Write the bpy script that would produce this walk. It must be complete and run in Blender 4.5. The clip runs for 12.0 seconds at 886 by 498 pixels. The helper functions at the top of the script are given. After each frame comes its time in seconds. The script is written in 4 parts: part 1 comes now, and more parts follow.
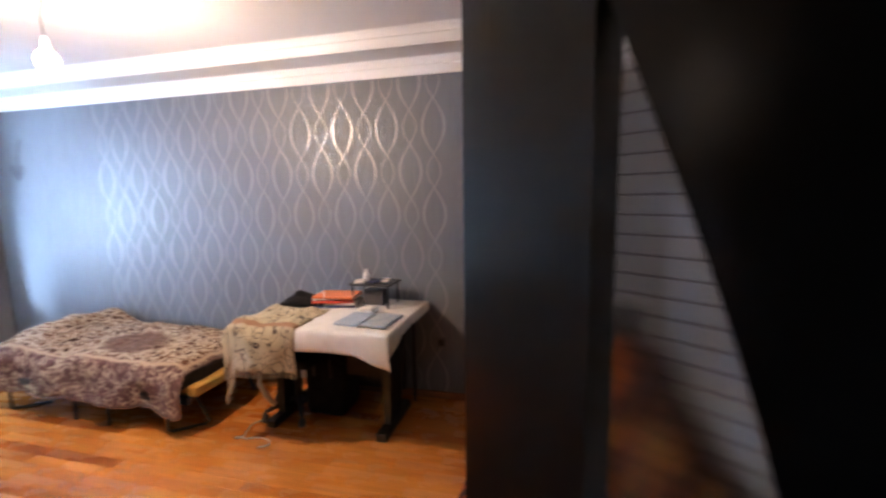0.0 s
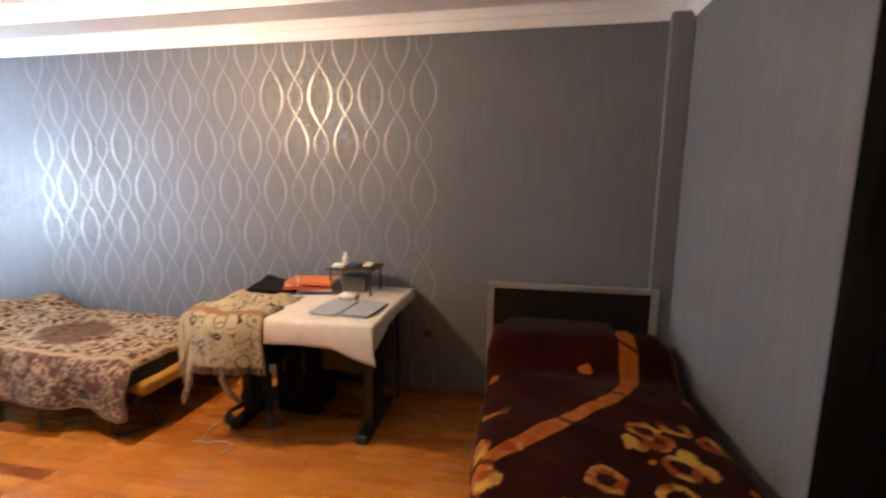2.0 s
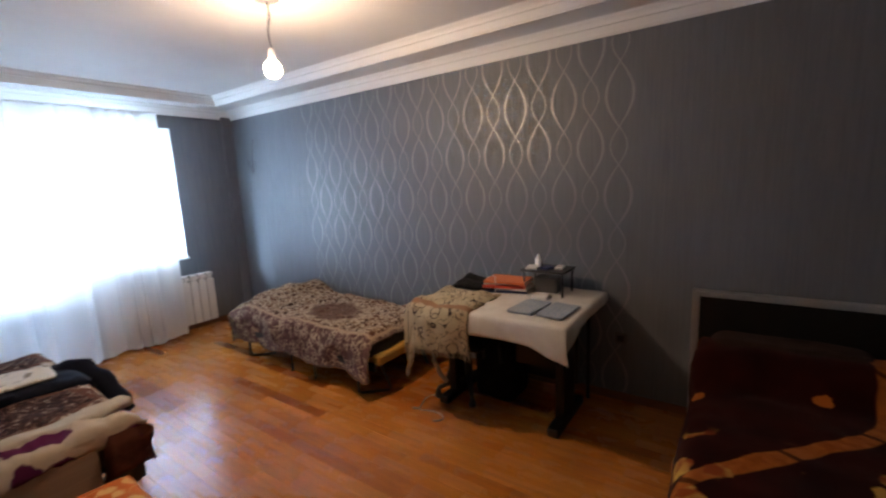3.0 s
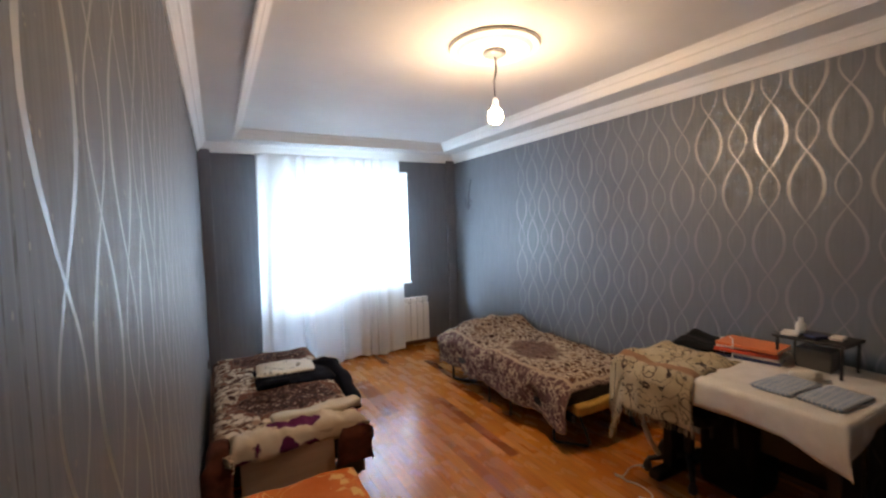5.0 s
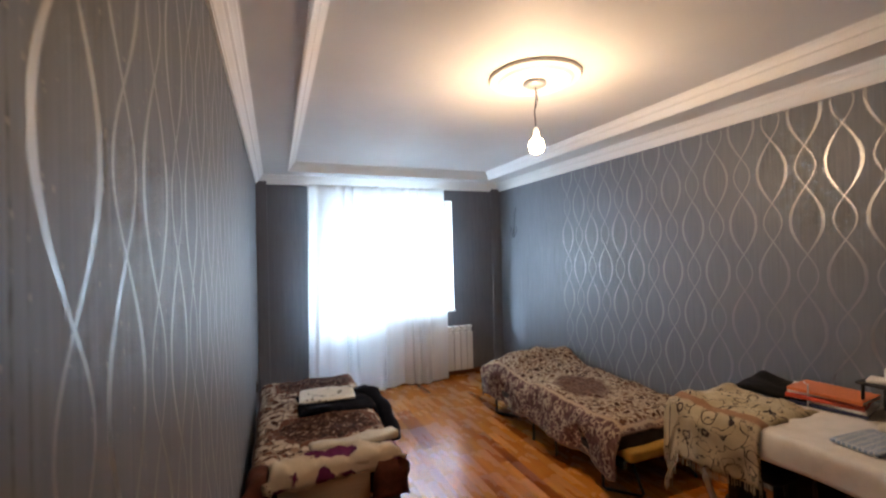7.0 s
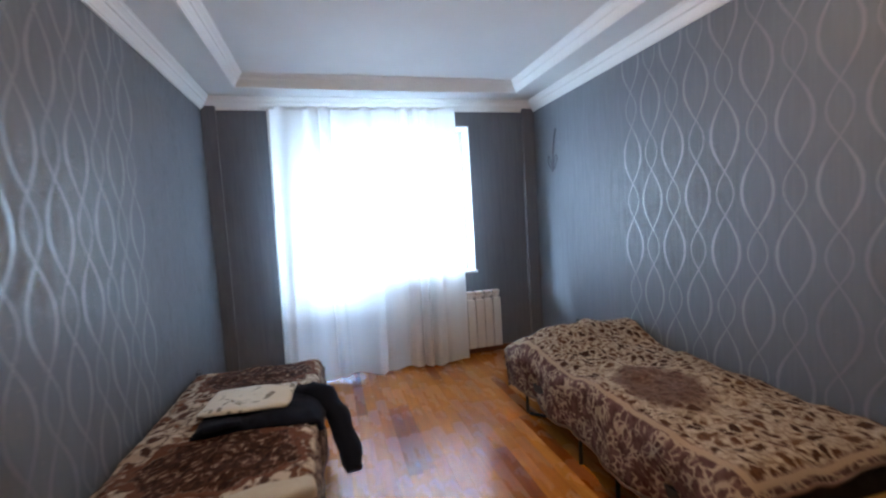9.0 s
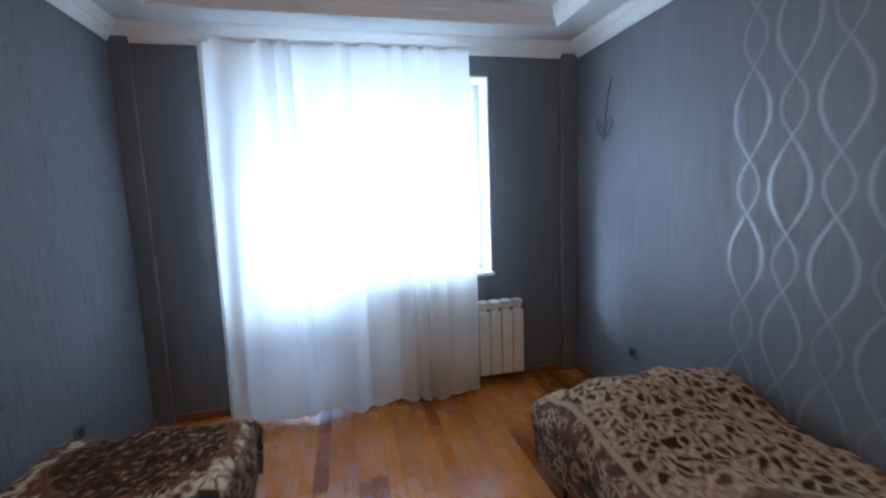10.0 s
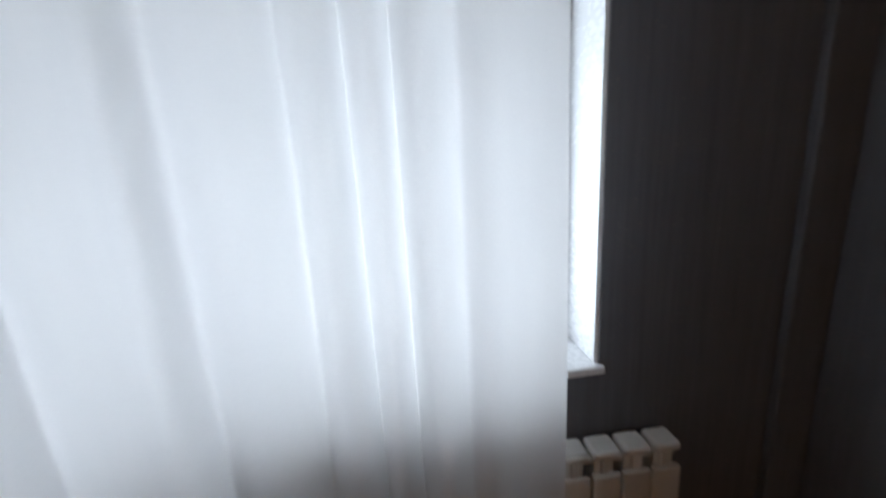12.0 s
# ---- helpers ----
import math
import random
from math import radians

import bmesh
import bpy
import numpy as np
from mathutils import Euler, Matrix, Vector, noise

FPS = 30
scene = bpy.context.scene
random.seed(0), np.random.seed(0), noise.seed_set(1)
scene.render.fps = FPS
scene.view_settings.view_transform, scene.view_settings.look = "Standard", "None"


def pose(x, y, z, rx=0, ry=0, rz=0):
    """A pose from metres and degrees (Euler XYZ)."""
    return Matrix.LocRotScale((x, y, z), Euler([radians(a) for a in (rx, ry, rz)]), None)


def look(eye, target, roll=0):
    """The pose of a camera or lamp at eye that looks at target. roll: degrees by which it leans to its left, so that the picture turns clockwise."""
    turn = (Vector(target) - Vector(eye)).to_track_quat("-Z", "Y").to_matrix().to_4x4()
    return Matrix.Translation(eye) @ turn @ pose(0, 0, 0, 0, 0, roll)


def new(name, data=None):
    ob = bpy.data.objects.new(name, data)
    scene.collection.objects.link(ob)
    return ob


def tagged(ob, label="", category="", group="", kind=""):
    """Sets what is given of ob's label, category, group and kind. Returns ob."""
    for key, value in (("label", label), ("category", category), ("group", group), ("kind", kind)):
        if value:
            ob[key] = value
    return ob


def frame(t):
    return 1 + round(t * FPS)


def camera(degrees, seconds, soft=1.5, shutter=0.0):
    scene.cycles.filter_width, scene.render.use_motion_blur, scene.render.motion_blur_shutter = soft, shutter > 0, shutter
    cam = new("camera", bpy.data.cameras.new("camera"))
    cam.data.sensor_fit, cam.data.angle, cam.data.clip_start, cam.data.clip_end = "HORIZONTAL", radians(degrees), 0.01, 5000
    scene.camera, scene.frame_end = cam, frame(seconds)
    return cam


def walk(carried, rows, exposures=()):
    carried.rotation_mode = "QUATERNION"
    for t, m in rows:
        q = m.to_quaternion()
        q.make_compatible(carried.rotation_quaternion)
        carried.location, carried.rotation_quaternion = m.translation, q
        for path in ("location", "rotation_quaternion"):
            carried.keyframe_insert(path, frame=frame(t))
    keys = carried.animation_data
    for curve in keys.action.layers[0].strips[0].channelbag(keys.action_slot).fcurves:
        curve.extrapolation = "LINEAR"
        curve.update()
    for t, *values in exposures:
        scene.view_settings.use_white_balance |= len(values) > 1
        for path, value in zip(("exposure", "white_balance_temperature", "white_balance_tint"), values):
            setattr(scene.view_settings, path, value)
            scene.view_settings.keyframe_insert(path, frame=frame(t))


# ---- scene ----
cam = camera(92.7, 12.0, soft=2.2, shutter=0.5)
PATH = [
    (0, (0.049, 0.704, 1.522), (1.974, 1.188, 1.276), -0.9),
    (0.5, (0.199, 0.771, 1.523), (2.026, 1.545, 1.274), -2.0),
    (1, (0.255, 0.847, 1.471), (2.176, 1.356, 1.249), 0.8),
    (1.5, (0.319, 0.852, 1.452), (2.284, 1.131, 1.206), 2.0),
    (2, (0.289, 0.873, 1.432), (2.236, 1.229, 1.143), 0.6),
    (2.5, (0.181, 0.852, 1.497), (1.954, 1.723, 1.186), -2.0),
    (3, (0.124, 0.867, 1.537), (1.739, 2.004, 1.221), -2.7),
    (3.5, (0.055, 0.878, 1.526), (1.521, 2.206, 1.233), -2.0),
    (5.5, (0.14, 0.921, 1.579), (0.975, 2.738, 1.536), -1.4),
    (6, (0.140, 0.909, 1.601), (0.949, 2.737, 1.685), -1.6),
    (6.5, (0.134, 0.912, 1.607), (0.936, 2.74, 1.728), -1.6),
    (7, (0.184, 0.913, 1.578), (0.923, 2.772, 1.592), -1.4),
    (9, (0.945, 1.989, 1.347), (1.457, 3.917, 1.209), -3.5),
    (9.5, (1.111, 2.465, 1.388), (1.616, 4.39, 1.192), -2.2),
    (10, (1.282, 2.982, 1.408), (1.72, 4.918, 1.159), -2.2),
    (10.5, (1.412, 3.457, 1.436), (1.791, 5.398, 1.136), -2.4),
    (11, (1.445, 4.047, 1.429), (1.943, 5.954, 1.09), -1.8),
    (11.5, (1.594, 4.495, 1.388), (2.021, 6.418, 1.045), -2.2),
    (12, (1.782, 4.912, 1.463), (2.0, 6.841, 0.983), -3.3),
]
walk(cam, [(t, look(eye, target, roll)) for t, eye, target, roll in PATH],
     [(0, 1.6, 5900, 18), (0.5, 0.7, 6100, 18), (1, 1.1, 6700, 16), (1.5, 1.57, 7250, 17), (2, 1.67, 7000, 17), (2.5, 0.55, 6100, 15), (3, 0.35, 6300, 15), (3.5, 0.4, 6500, 14),
      (5.5, 0.33, 6700, 14), (7, 0.33, 6700, 14), (9, 0.2, 6150, 14), (9.5, 0.1, 5950, 14), (10, -0.3, 6050, 14), (10.5, -1.0, 6250, 20), (11, -1.55, 7200, 22), (11.5, -1.83, 7900, 23), (12, -1.95, 7900, 23)])

# ---- light ----
world = bpy.data.worlds.new("world")
scene.world = world
world.use_nodes = True
wn = world.node_tree.nodes
sky = wn.new("ShaderNodeTexSky")
sky.sky_type, sky.sun_disc = "NISHITA", False
sky.sun_elevation, sky.sun_rotation = radians(20), radians(294)
sky.dust_density, sky.air_density = 0.2, 1.0
wn["Background"].inputs["Strength"].default_value = 0.15
world.node_tree.links.new(sky.outputs["Color"], wn["Background"].inputs["Color"])

# Blue beam for a bright stretch of sky, added for the east wall's streak.
sky_beam = new("sky_beam", bpy.data.lights.new("sky_beam", "SUN"))
sky_beam.data.energy, sky_beam.data.angle, sky_beam.data.color = 5.0, radians(12), (0.55, 0.78, 1.0)
sky_beam.matrix_world = look((-9.1 + 2.2, 4.1 + 5.9, 3.6 + 1.55), (2.2, 5.9, 1.55))

# ---- room numbers ----
W, S, N = 3.01, -0.03, 5.94          # east wall, south wall, north wall (west wall is x = 0)
ZC, ZS, ZT = 2.37, 2.472, 2.555        # cornice foot, ceiling border, raised ceiling
TR = 0.315                           # width of the ceiling border
DOOR = (0.10, 0.98, 2.06)           # doorway in the west wall: y from, y to, height
BALC = (0.63, 1.29, 0.02)            # balcony door: x from, x to, sill
WIN = (1.29, 2.325, 0.829)            # window
WTOP = 2.237


# ---- node helpers ----
class Tree:
    """A small writer of node materials."""

    def __init__(self, name):
        self.mat = bpy.data.materials.new(name)
        self.mat.use_nodes = True
        self.t = self.mat.node_tree
        self.bsdf = self.t.nodes["Principled BSDF"]
        self.out = self.t.nodes["Material Output"]

    def put(self, sock, v):
        if isinstance(v, bpy.types.NodeSocket):
            self.t.links.new(v, sock)
        elif isinstance(v, tuple) and len(v) == 3 and sock.type == "RGBA":
            sock.default_value = (*v, 1)
        else:
            sock.default_value = v

    def m(self, op, a, b=0.0, c=0.0):
        n = self.t.nodes.new("ShaderNodeMath")
        n.operation = op
        for i, v in enumerate((a, b, c)):
            self.put(n.inputs[i], v)
        return n.outputs[0]

    def coord(self, kind="Object"):
        return self.t.nodes.new("ShaderNodeTexCoord").outputs[kind]

    def xyz(self, v):
        n = self.t.nodes.new("ShaderNodeSeparateXYZ")
        self.put(n.inputs[0], v)
        return n.outputs

    def scale(self, v, s, shift=(0, 0, 0)):
        n = self.t.nodes.new("ShaderNodeMapping")
        self.put(n.inputs["Vector"], v)
        n.inputs["Scale"].default_value = s
        if isinstance(shift, bpy.types.NodeSocket):
            self.put(n.inputs["Location"], shift)
        else:
            n.inputs["Location"].default_value = shift
        return n.outputs[0]

    def noise(self, v, scale, detail=4.0, rough=0.55, warp=0.0):
        n = self.t.nodes.new("ShaderNodeTexNoise")
        self.put(n.inputs["Vector"], v)
        n.inputs["Scale"].default_value, n.inputs["Detail"].default_value = scale, detail
        n.inputs["Roughness"].default_value, n.inputs["Distortion"].default_value = rough, warp
        return n.outputs["Fac"]

    def cells(self, v, scale, feature="F1", random=1.0):
        n = self.t.nodes.new("ShaderNodeTexVoronoi")
        n.feature = feature
        self.put(n.inputs["Vector"], v)
        n.inputs["Scale"].default_value, n.inputs["Randomness"].default_value = scale, random
        return n.outputs

    def warp(self, v, scale, amount):
        """Coordinates pushed about by noise."""
        n = self.t.nodes.new("ShaderNodeTexNoise")
        self.put(n.inputs["Vector"], v)
        n.inputs["Scale"].default_value, n.inputs["Detail"].default_value = scale, 3
        mul, add = self.t.nodes.new("ShaderNodeVectorMath"), self.t.nodes.new("ShaderNodeVectorMath")
        mul.operation, add.operation = "MULTIPLY_ADD", "ADD"
        self.put(mul.inputs[0], n.outputs["Color"])
        mul.inputs[1].default_value = (amount,) * 3
        mul.inputs[2].default_value = (-amount / 2,) * 3
        self.put(add.inputs[0], v)
        self.put(add.inputs[1], mul.outputs[0])
        return add.outputs[0]

    def ramp(self, f, *stops, mode="LINEAR"):
        n = self.t.nodes.new("ShaderNodeValToRGB")
        n.color_ramp.interpolation = mode
        e = n.color_ramp.elements
        while len(e) < len(stops):
            e.new(0.5)
        for el, (p, c) in zip(e, stops):
            el.position = p
            el.color = (*c, 1) if isinstance(c, tuple) else (c, c, c, 1)
        self.put(n.inputs[0], f)
        return n.outputs[0]

    def mix(self, f, a, b, kind="MIX"):
        n = self.t.nodes.new("ShaderNodeMix")
        n.data_type, n.blend_type = "RGBA", kind
        self.put(n.inputs[0], f)
        self.put(n.inputs[6], a)
        self.put(n.inputs[7], b)
        return n.outputs[2]

    def step(self, v, edge, soft):
        """1 where v is under edge, 0 above it."""
        n = self.t.nodes.new("ShaderNodeMapRange")
        n.interpolation_type = "SMOOTHSTEP"
        self.put(n.inputs[0], v)
        for i, x in ((1, edge - soft), (2, edge + soft), (3, 1.0), (4, 0.0)):
            self.put(n.inputs[i], x)
        return n.outputs[0]

    def bump(self, h, strength=0.3, dist=0.01):
        n = self.t.nodes.new("ShaderNodeBump")
        n.inputs["Strength"].default_value, n.inputs["Distance"].default_value = strength, dist
        self.put(n.inputs["Height"], h)
        self.put(self.bsdf.inputs["Normal"], n.outputs[0])

    def set(self, **kw):
        names = dict(color="Base Color", rough="Roughness", metal="Metallic", spec="Specular IOR Level", sheen="Sheen Weight",
                     coat="Coat Weight", coat_rough="Coat Roughness", trans="Transmission Weight", ior="IOR")
        for k, v in kw.items():
            self.put(self.bsdf.inputs[names[k]], v)
        return self.mat


def plain(name, color, rough=0.5, metal=0.0, grain=60.0, amount=0.12, bump=0.08, coat=0.0, spec=0.5):
    """Paint, plastic or metal with slight unevenness at two scales."""
    t = Tree(name)
    o = t.coord()
    n = t.noise(o, grain, 5)
    big = t.noise(o, 2.2, 3)
    f = t.m("ADD", t.m("MULTIPLY", n, 0.5), t.m("MULTIPLY", big, 0.5))
    dark = tuple(c * (1 - amount) for c in color)
    light = tuple(min(1, c * (1 + amount)) for c in color)
    t.bump(n, bump, 0.004)
    return t.set(color=t.ramp(f, (0.3, dark), (0.7, light)), metal=metal, coat=coat, spec=spec,
                 rough=t.ramp(f, (0.3, min(1, rough * 1.1)), (0.7, rough * 0.88)))


# ---- materials ----
def wallpaper(name, span=None, grooved=0.0):
    """Grey non-woven paper with fine upright fibres; span: the stretch of y that carries the silvery woven lines."""
    t = Tree(name)
    o = t.coord()
    x, y, z = t.xyz(o)
    fibre = t.noise(t.scale(o, (90, 90, 2.2)), 1.0, 5, 0.65)
    tuft = t.noise(t.scale(o, (28, 28, 5)), 1.0, 4, 0.6)
    cloud = t.noise(o, 1.3, 3)
    streak = t.step(t.noise(t.scale(o, (22, 22, 0.9)), 1.0, 3, 0.7), 0.36, 0.03)
    f = t.m("ADD", t.m("MULTIPLY", fibre, 0.55), t.m("ADD", t.m("MULTIPLY", tuft, 0.25), t.m("MULTIPLY", cloud, 0.2)))
    paper = t.ramp(f, (0.32, (0.122, 0.130, 0.147)), (0.68, (0.176, 0.184, 0.202)))
    paper = t.mix(t.m("MULTIPLY", streak, 0.09), paper, (0.085, 0.084, 0.088))
    rough = t.ramp(f, (0.3, 0.62), (0.7, 0.46))
    height = f
    # thin broken grooves of the plain widths and pale flecks in the pulp
    run = t.m("ADD", t.m("ADD", x, y), t.m("MULTIPLY", t.noise(t.scale(o, (30, 30, 1.5)), 1.0, 3), 0.05))
    near = t.m("ABSOLUTE", t.m("SUBTRACT", t.m("FRACT", t.m("DIVIDE", run, 0.031)), 0.5))
    groove = t.m("MULTIPLY", t.step(near, 0.055, 0.03), t.ramp(t.noise(t.scale(o, (40, 40, 14)), 1.0, 3, 0.7), (0.40, 0.0), (0.58, 1.0)))
    if span:
        groove = t.m("MULTIPLY", groove, t.m("SUBTRACT", 1.0, t.m("MULTIPLY", t.m("GREATER_THAN", y, span[0]), t.m("LESS_THAN", y, span[1]))))
    fleck = t.m("MULTIPLY", t.step(t.cells(t.scale(o, (66, 66, 48)), 1.0)["Distance"], 0.20, 0.06), t.step(t.noise(o, 24, 3), 0.44, 0.03))
    paper = t.mix(t.m("MULTIPLY", groove, grooved), paper, (0.045, 0.042, 0.042))
    paper = t.mix(t.m("MULTIPLY", fleck, 0.7 if grooved else 0.25), paper, (0.30, 0.28, 0.24))
    if span:
        pitch, period, big = span[3], span[4], span[5]
        u = t.m("SUBTRACT", y, span[0])
        k = t.m("FLOOR", t.m("DIVIDE", u, pitch))
        across = t.m("ABSOLUTE", t.m("SUBTRACT", t.m("SUBTRACT", u, t.m("MULTIPLY", k, pitch)), pitch / 2))
        odd = t.m("FLOORED_MODULO", k, 2.0)
        h = t.m("FLOORED_MODULO", t.m("ADD", t.m("ADD", z, span[2]), t.m("MULTIPLY", odd, period / 2)), period)
        in_big = t.m("LESS_THAN", h, big)
        wide = t.m("MULTIPLY", t.m("SINE", t.m("MULTIPLY", h, math.pi / big)), pitch * 0.46)
        slim = t.m("MULTIPLY", t.m("SINE", t.m("MULTIPLY", t.m("SUBTRACT", h, big), math.pi / (period - big))), pitch * 0.285)
        half = t.m("ADD", t.m("MULTIPLY", wide, in_big), t.m("MULTIPLY", slim, t.m("SUBTRACT", 1.0, in_big)))
        thick = t.m("ADD", 0.0042, t.m("MULTIPLY", t.m("MULTIPLY", wide, in_big), 0.055))
        off = t.m("ABSOLUTE", t.m("SUBTRACT", across, half))
        ragged = t.m("MULTIPLY", t.m("SUBTRACT", fibre, 0.5), 0.006)
        line = t.step(t.m("ADD", t.m("SUBTRACT", off, thick), ragged), 0.0, 0.0011)
        line = t.m("MULTIPLY", line, t.m("MULTIPLY", t.m("GREATER_THAN", y, span[0]), t.m("LESS_THAN", y, span[1])))
        worn = t.m("MULTIPLY", line, t.ramp(tuft, (0.25, 0.7), (0.5, 1.0)))
        paper = t.mix(worn, paper, (0.28, 0.28, 0.28))
        rough = t.mix(worn, rough, (0.37, 0.37, 0.37))
        t.set(metal=t.m("MULTIPLY", worn, 0.88))
        height = t.m("ADD", f, t.m("MULTIPLY", line, 0.35))
    t.bump(height, 0.12, 0.004)
    return t.set(color=paper, rough=rough, spec=0.3)


paper_plain = wallpaper("grey_wallpaper")
paper_east = wallpaper("grey_wallpaper_lines_east", (1.418, 4.591, 0.051, 0.1765, 0.625, 0.391))
paper_west = wallpaper("grey_wallpaper_lines_west", (1.3515, 4.571, 0.29, 0.161, 0.60, 0.372), 0.85)


def plaster():
    t = Tree("ceiling_paint")
    o = t.coord()
    cloud = t.noise(o, 0.9, 4, 0.6)
    fine = t.noise(o, 70, 4)
    t.bump(t.m("ADD", fine, t.m("MULTIPLY", cloud, 2.0)), 0.06, 0.004)
    return t.set(color=t.ramp(cloud, (0.3, (0.66, 0.645, 0.63)), (0.7, (0.75, 0.735, 0.72))), rough=0.62)


ceiling_paint = plaster()
moulding_paint = plain("moulding_paint", (0.80, 0.79, 0.77), 0.5, grain=110, amount=0.06, bump=0.12)
upvc = plain("white_upvc", (0.82, 0.83, 0.84), 0.28, amount=0.03, bump=0.01)
radiator_paint = plain("radiator_enamel", (0.80, 0.79, 0.76), 0.3, amount=0.05, bump=0.03)
black_steel = plain("black_steel", (0.018, 0.017, 0.017), 0.42, 0.3, amount=0.25)
black_plastic = plain("black_plastic", (0.014, 0.014, 0.015), 0.5, amount=0.25)
chrome = plain("chrome", (0.78, 0.78, 0.78), 0.14, 1.0, amount=0.04, bump=0.01)
silver_trim = plain("silver_foil", (0.42, 0.42, 0.43), 0.36, 0.55, amount=0.1)
socket_plastic = plain("grey_plastic", (0.10, 0.10, 0.105), 0.4, amount=0.1)
white_plastic = plain("white_plastic", (0.82, 0.81, 0.79), 0.35, amount=0.04)
paper_white = plain("white_card", (0.80, 0.78, 0.74), 0.6, amount=0.06)
paper_red = plain("red_card", (0.58, 0.075, 0.035), 0.5, amount=0.18)
paper_orange = plain("orange_card", (0.70, 0.20, 0.07), 0.5, amount=0.18)
paper_blue = plain("navy_card", (0.03, 0.04, 0.11), 0.5, amount=0.18)
wire_sheath = plain("wire_sheath", (0.05, 0.05, 0.06), 0.5)
cable_white = plain("pale_cable", (0.55, 0.50, 0.44), 0.5)


def timber(name, dark, light, rough=0.35, axis=(16, 1.0, 16), coat=0.0, vary=False):
    """Wood with its grain along y; vary: each board has its own tone."""
    t = Tree(name)
    o = t.coord()
    if vary:
        r = t.t.nodes.new("ShaderNodeObjectInfo").outputs["Random"]
        r2 = t.t.nodes.new("ShaderNodeNewGeometry").outputs["Random Per Island"]
        r = t.m("FRACT", t.m("ADD", r, t.m("MULTIPLY", r2, 7.31)))
        push = t.t.nodes.new("ShaderNodeCombineXYZ")
        t.put(push.inputs[0], t.m("MULTIPLY", r, 37.0))
        t.put(push.inputs[1], t.m("MULTIPLY", r, 91.0))
        o = t.scale(o, (1, 1, 1), push.outputs[0])
    g = t.noise(t.scale(o, axis), 1.0, 5, 0.6, 1.2)
    fine = t.noise(t.scale(o, tuple(a * 9 for a in axis)), 1.0, 3, 0.7)
    f = t.m("ADD", t.m("MULTIPLY", g, 0.7), t.m("MULTIPLY", fine, 0.3))
    c = t.ramp(f, (0.3, dark), (0.7, light))
    if vary:
        tone = t.ramp(r, (0.0, (0.46, 0.28, 0.18)), (0.07, (0.62, 0.44, 0.32)), (0.15, (0.86, 0.76, 0.66)), (0.55, (1.0, 1.0, 1.0)), (0.8, (1.12, 1.14, 1.16)), (1.0, (0.80, 0.68, 0.56)))
        c = t.mix(1.0, c, tone, "MULTIPLY")
    t.bump(f, 0.08, 0.003)
    wear = t.noise(t.coord(), 3.0, 4, 0.6)
    return t.set(color=c, rough=t.ramp(wear, (0.3, rough * 0.8), (0.7, rough * 1.25)), coat=coat, coat_rough=0.18)


oak = timber("floor_oak", (0.36, 0.108, 0.014), (0.66, 0.252, 0.042), 0.26, coat=0.45, vary=True)
skirt_wood = timber("skirting_wood", (0.15, 0.055, 0.02), (0.25, 0.10, 0.035), 0.4)
wenge = timber("wenge_veneer", (0.0010, 0.0008, 0.0007), (0.0026, 0.0018, 0.0014), 0.22, (60, 60, 2.0), coat=0.0)
dark_board = timber("dark_board", (0.003, 0.0024, 0.0022), (0.008, 0.006, 0.005), 0.45, (4, 30, 30))
beige_board = timber("beige_board", (0.40, 0.32, 0.24), (0.50, 0.41, 0.31), 0.45, (3, 30, 40))
cushion_yellow = plain("yellow_foam", (0.48, 0.27, 0.05), 0.9, amount=0.25, bump=0.3)


def glass(name, frosted=False):
    t = Tree(name)
    t.set(color=(0.9, 0.95, 0.97), rough=0.0, trans=1.0, ior=1.45)
    if frosted:
        x, y, z = t.xyz(t.coord())
        s = t.m("FRACT", t.m("MULTIPLY", z, 70.0))
        line = t.step(t.m("ABSOLUTE", t.m("SUBTRACT", s, 0.5)), 0.06, 0.02)
        t.set(color=t.mix(line, (0.86, 0.86, 0.86), (0.52, 0.51, 0.50)), rough=0.16)
    return t.mat


def milk_glass():
    """Pale sheet that glows softly with the daylight behind it."""
    t = Tree("milk_glass")
    tl = t.t.nodes.new("ShaderNodeBsdfTranslucent")
    t.put(tl.inputs["Color"], t.ramp(t.noise(t.coord(), 6, 3), (0.3, (0.60, 0.68, 0.76)), (0.7, (0.66, 0.74, 0.80))))
    mix = t.t.nodes.new("ShaderNodeMixShader")
    mix.inputs[0].default_value = 0.55
    t.set(color=(0.75, 0.79, 0.82), rough=0.3)
    t.t.links.new(t.bsdf.outputs[0], mix.inputs[1])
    t.t.links.new(tl.outputs[0], mix.inputs[2])
    t.t.links.new(mix.outputs[0], t.out.inputs["Surface"])
    return t.mat


milky = milk_glass()
clear_glass = glass("clear_glass")
frosted_glass = glass("lined_frosted_glass", True)


